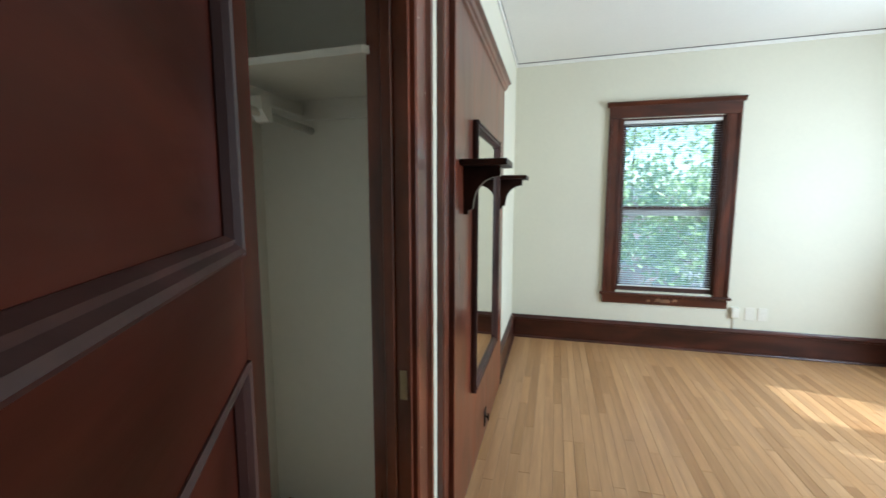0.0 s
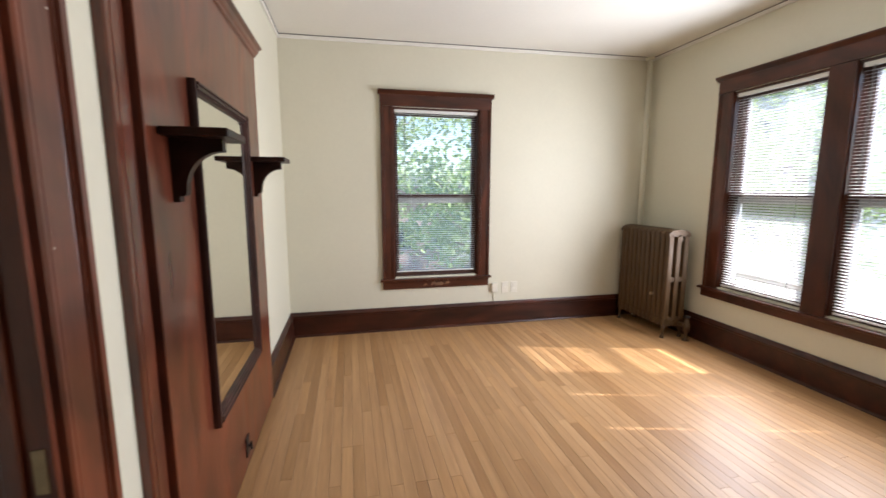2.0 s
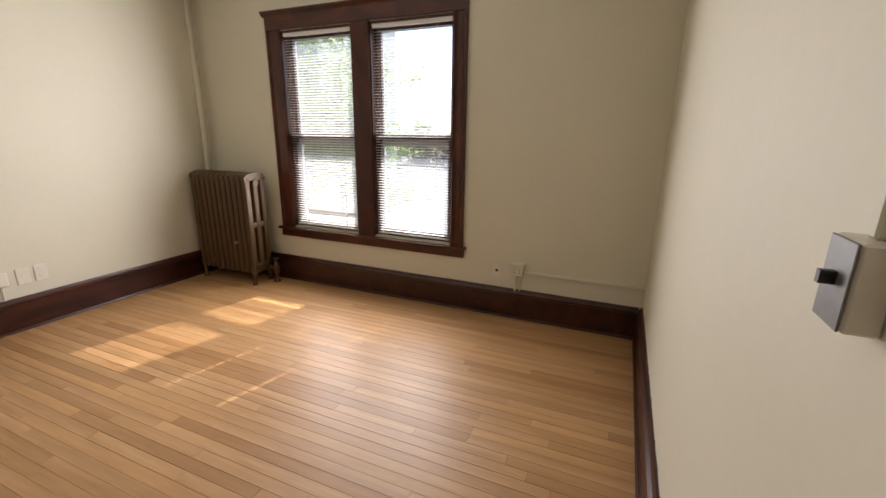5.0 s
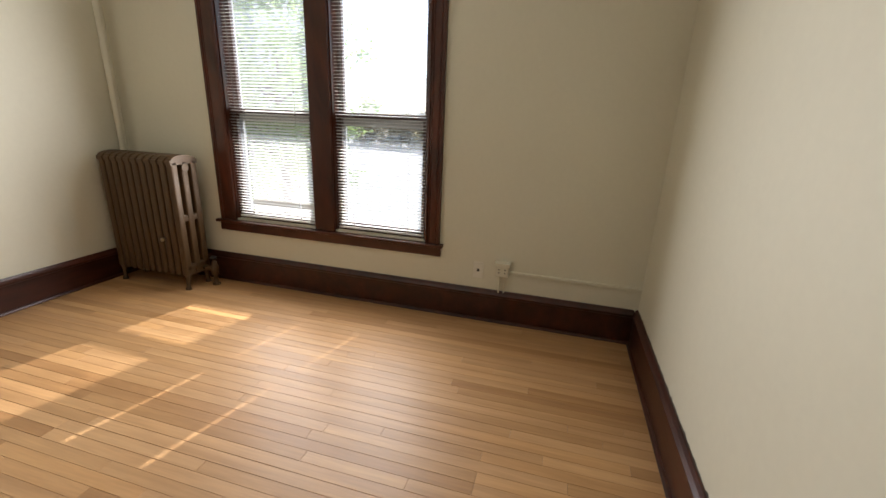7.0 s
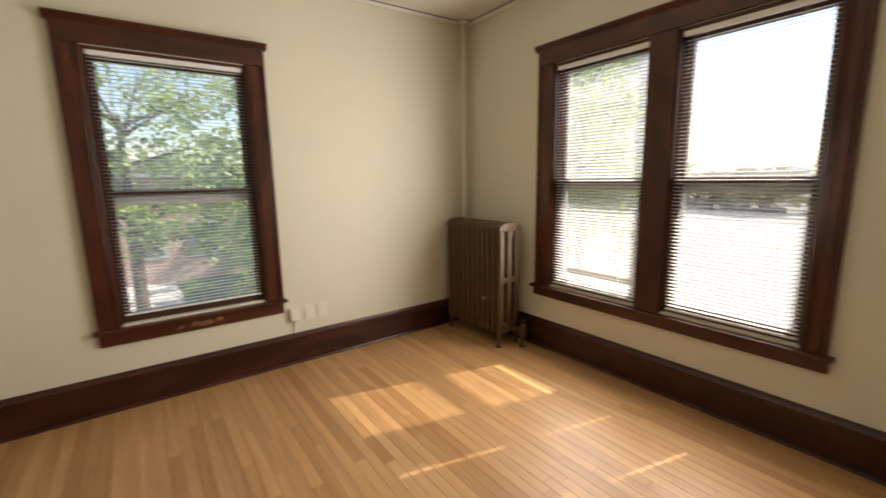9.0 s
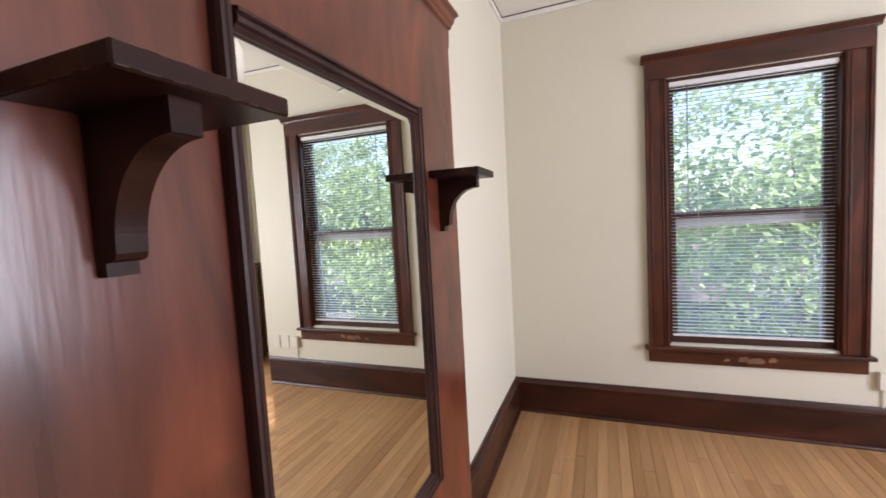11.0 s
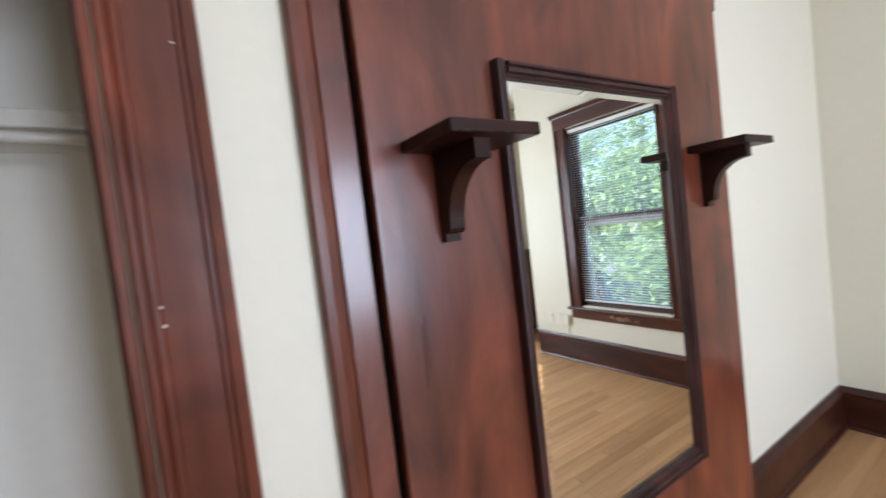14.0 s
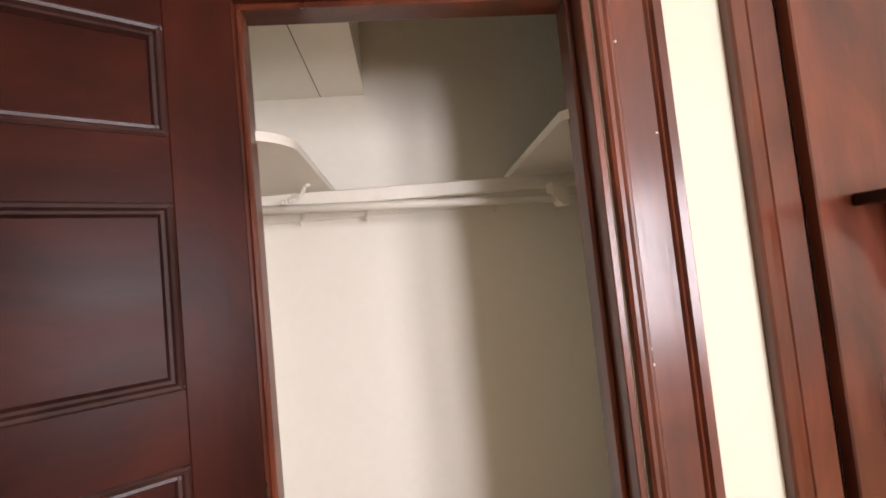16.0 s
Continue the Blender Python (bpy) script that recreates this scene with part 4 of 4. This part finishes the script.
ragged("plaster_gap", "z", 0.0, 2.0, -3.974, -0.009, 0.005, 0.0, 0.002, CRACK, "dark broken plaster gap beside the casing", 6, "west")
ragged("plaster_gap", "x", 1.0, W - 0.02, 0.232, 0.006, 0.003, S, S + 0.002, CRACK, "dark open crack above the baseboard", 7, "south")

# ---- outdoors ----
GZ = -3.3
bm = bmesh.new()
box(bm, -900, 900, -900, 900, GZ - 0.5, GZ)
tagged(part("ground", bm, GRASS), "green lawn reaching to the horizon", "ground", kind="structure")
solid("driveway", [(-3.5, 2.2, 3, 40, GZ, GZ + 0.03)], PAVING, "pale concrete driveway", "driveway")
solid("road", [(6.0, 130.0, -90, 110, GZ, GZ + 0.03)], ROAD, "wide sunlit worn grey paved street", "road")


def house(place, size, roof_h, mat, label, face, cols, rows, roof_mat=ROOF):
    x, y = place
    w, d, h = size
    hs = thing("house", (x, y, GZ), label, "house")
    boxpart("wall", (x - w / 2, x + w / 2, y - d / 2, y + d / 2, GZ, GZ + h), mat, hs)
    bm = bmesh.new()
    prism(bm, [(x - w / 2 - 0.4, GZ + h), (x + w / 2 + 0.4, GZ + h), (x, GZ + h + roof_h)], "y", y - d / 2 - 0.4, y + d / 2 + 0.4)
    part("roof", bm, roof_mat, hs)
    for i in range(cols):
        for j in range(rows):
            z = GZ + 1.2 + 2.9 * j
            if face == "south":
                c = x - w / 2 + w * (i + 0.5) / cols
                win = boxpart("window", (c - 0.6, c + 0.6, y - d / 2 - 0.06, y - d / 2, z, z + 1.6), SIDING_W, hs, bevel=0.01)
                boxpart("pane", (c - 0.48, c + 0.48, y - d / 2 - 0.07, y - d / 2 - 0.055, z + 0.12, z + 1.48), WINDOW_FAR, win)
            else:
                c = y - d / 2 + d * (i + 0.5) / cols
                win = boxpart("window", (x - w / 2 - 0.06, x - w / 2, c - 0.5, c + 0.5, z, z + 1.6), ROOF, hs, bevel=0.01)
                boxpart("pane", (x - w / 2 - 0.07, x - w / 2 - 0.055, c - 0.4, c + 0.4, z + 0.12, z + 1.48), WINDOW_FAR, win)


house((2.5, 24.0), (9, 8, 4.9), 0.9, SIDING_P, "pinkish brick house beyond the trees", "south", 4, 1, PALE_ROOF)
house((26.5, 17.0), (9, 7.5, 13.5), 3.2, SIDING_W, "tall pale grey-sided house across the street", "west", 3, 3)
for hy in (6.0, 24.0, 47.0):
    house((84.0 + hy * 0.2, hy), (14, 11, 4.7), 0.8, SIDING_W, "pale low house far across the street", "west", 3, 1, PALE_ROOF)


def tree(place, height, spread, leaves, size, low, seed, label, leaf=LEAF):
    rnd = random.Random(seed)
    x, y = place
    t = thing("tree", (x, y, GZ), label, "tree", group="trees outside")
    bm = bmesh.new()
    top = Vector((x + rnd.uniform(-0.3, 0.3), y, GZ + height * 0.62))
    tube(bm, (x, y, GZ), (x + 0.05, y, GZ + height * 0.3), 0.20, 10, 0.15)
    tube(bm, (x + 0.05, y, GZ + height * 0.3), top, 0.15, 10, 0.06)
    limbs = []
    for k in range(16):
        s = rnd.uniform(0.25, 0.62)
        st = Vector((x, y, GZ + height * s))
        a = rnd.uniform(0, 2 * math.pi)
        en = st + Vector((math.cos(a), math.sin(a), rnd.uniform(0.15, 0.9))).normalized() * spread * rnd.uniform(0.5, 0.95)
        tube(bm, st, en, 0.06, 6, 0.015)
        limbs.append((st, en))
    part("trunk", bm, BARK, t)
    clumps = []
    for st, en in limbs:
        for f in (0.45, 0.7, 0.9, 1.0):
            clumps.append((st.lerp(en, f) + Vector((rnd.gauss(0, 0.3), rnd.gauss(0, 0.3), rnd.gauss(0, 0.3))), rnd.uniform(0.35, 0.8)))
    zc = GZ + height * (low + 1) / 2
    while len(clumps) < 130:
        a, rr, zz = rnd.uniform(0, 2 * math.pi), math.sqrt(rnd.random()), rnd.uniform(-1, 1)
        r = spread * rr * math.sqrt(max(0.05, 1 - zz * zz * 0.8))
        clumps.append((Vector((x + r * math.cos(a), y + r * math.sin(a), zc + zz * height * (1 - low) / 2)), rnd.uniform(0.3, 0.75)))
    vs, fs = [], []
    for k in range(leaves):
        c, r = clumps[rnd.randrange(len(clumps))]
        p = c + Vector((rnd.gauss(0, 1), rnd.gauss(0, 1), rnd.gauss(0, 0.8))) * r * 0.55
        d = Vector((rnd.gauss(0, 1), rnd.gauss(0, 1), rnd.gauss(-0.5, 0.7))).normalized()
        n2 = d.cross(Vector((rnd.gauss(0, 1), rnd.gauss(0, 1), rnd.gauss(0, 1)))).normalized()
        ln2, wd = size * rnd.uniform(0.7, 1.3), size * 0.27
        i = len(vs)
        vs += [p, p + d * ln2 * 0.5 + n2 * wd, p + d * ln2, p + d * ln2 * 0.5 - n2 * wd]
        fs.append((i, i + 1, i + 2, i + 3))
    me = bpy.data.meshes.new("crown")
    me.from_pydata([tuple(v) for v in vs], [], fs)
    me.materials.append(leaf)
    ob = new("crown", me)
    ob.parent = t
    ob.matrix_parent_inverse = Matrix.Translation((-x, -y, -GZ))


tree((4.3, 7.4), 6.8, 2.5, 6500, 0.19, 0.22, 3, "leafy green tree close outside the window")
tree((0.9, 12.0), 10.5, 3.4, 5200, 0.21, 0.47, 5, "tall leafy tree behind the nearer one")
tree((10.0, 14.5), 9.5, 3.9, 10000, 0.24, 0.15, 8, "broad leafy tree further off")
tree((-5.5, 15.0), 9.0, 3.2, 16000, 0.14, 0.3, 9, "leafy tree beside the driveway")
tree((13.5, 15.5), 9.0, 3.2, 16000, 0.13, 0.15, 13, "leafy green tree beyond the paved street")
tree((15.5, 7.2), 9.5, 3.5, 9000, 0.24, 0.1, 31, "leafy green tree across the paved street")
tree((9.2, 19.0), 6.6, 4.2, 11000, 0.19, 0.1, 17, "bushy green tree at the back of the yard")
for k in range(16):
    tree((58.0 + 2.5 * (k % 3), -22.0 + 6.0 * k), 4.3 + 0.35 * ((k * 7) % 4), 4.2, 8000, 0.34, 0.02, 20 + k, "dry brownish hedge shrub beyond the paved street", HEDGE)

# ---- floor boards ----
fl = solid("floor", [(CB - 0.1, W + 0.15, -5.7, N + 0.15, -0.12, -0.0165)], GAP, "narrow blond maple strip floor, sanded and varnished", "floor")
BW = 0.0572
rnd = random.Random(11)


def board_mesh(w, length):
    e, t = 0.0008, 0.016
    v = [(-w / 2, 0, -t), (w / 2, 0, -t), (w / 2, length, -t), (-w / 2, length, -t),
         (-w / 2, 0, -e), (w / 2, 0, -e), (w / 2, length, -e), (-w / 2, length, -e),
         (-w / 2 + e, e, 0), (w / 2 - e, e, 0), (w / 2 - e, length - e, 0), (-w / 2 + e, length - e, 0)]
    fc = [(8, 9, 10, 11), (4, 5, 9, 8), (5, 6, 10, 9), (6, 7, 11, 10), (7, 4, 8, 11),
          (0, 1, 5, 4), (1, 2, 6, 5), (2, 3, 7, 6), (3, 0, 4, 7), (3, 2, 1, 0)]
    return v, fc


SHARED = {}
count = 0
rest_v, rest_f = [], []
xs = W - 0.02 - BW / 2
while xs > CB + BW / 2:
    in_room = xs > 0
    y = N - 0.002
    end = -5.55 if xs < 1.38 else S - 0.1
    if not in_room:
        y, end = CR, CL
    first = True
    while y > end + 0.02:
        ln3 = rnd.choice((0.45, 0.6, 0.75, 0.9, 1.05, 1.2, 1.5, 1.8, 2.1, 2.4)) * (rnd.uniform(0.4, 1.0) if first else 1.0)
        ln3 = round(ln3 / 0.05) * 0.05
        first = False
        ln3 = max(0.1, min(ln3, y - end))
        w = BW - rnd.choice((0.0004, 0.0005, 0.0006, 0.0008, 0.0016))
        if in_room and y > S and count < 330:
            key = (round(w, 4), round(ln3, 3))
            if key not in SHARED:
                v, fc = board_mesh(w, ln3 - 0.0008)
                me = bpy.data.meshes.new("floor_board")
                me.from_pydata(v, [], fc)
                me.materials.append(MAPLE)
                SHARED[key] = me
            ob = new("floor_board", SHARED[key])
            ob.parent = fl
            ob.location = (xs, y - ln3, rnd.uniform(-0.0003, 0.0003))
            count += 1
        else:
            v, fc = board_mesh(w, ln3 - 0.0008)
            i = len(rest_v)
            rest_v += [(a + xs, b2 + y - ln3, c) for a, b2, c in v]
            rest_f += [tuple(q + i for q in p) for p in fc]
        y -= ln3
    xs -= BW
me = bpy.data.meshes.new("floor_boards")
me.from_pydata(rest_v, [], rest_f)
me.materials.append(MAPLE)
ob = new("floor_boards", me)
ob.parent = fl
ob["kind"] = "stuff"
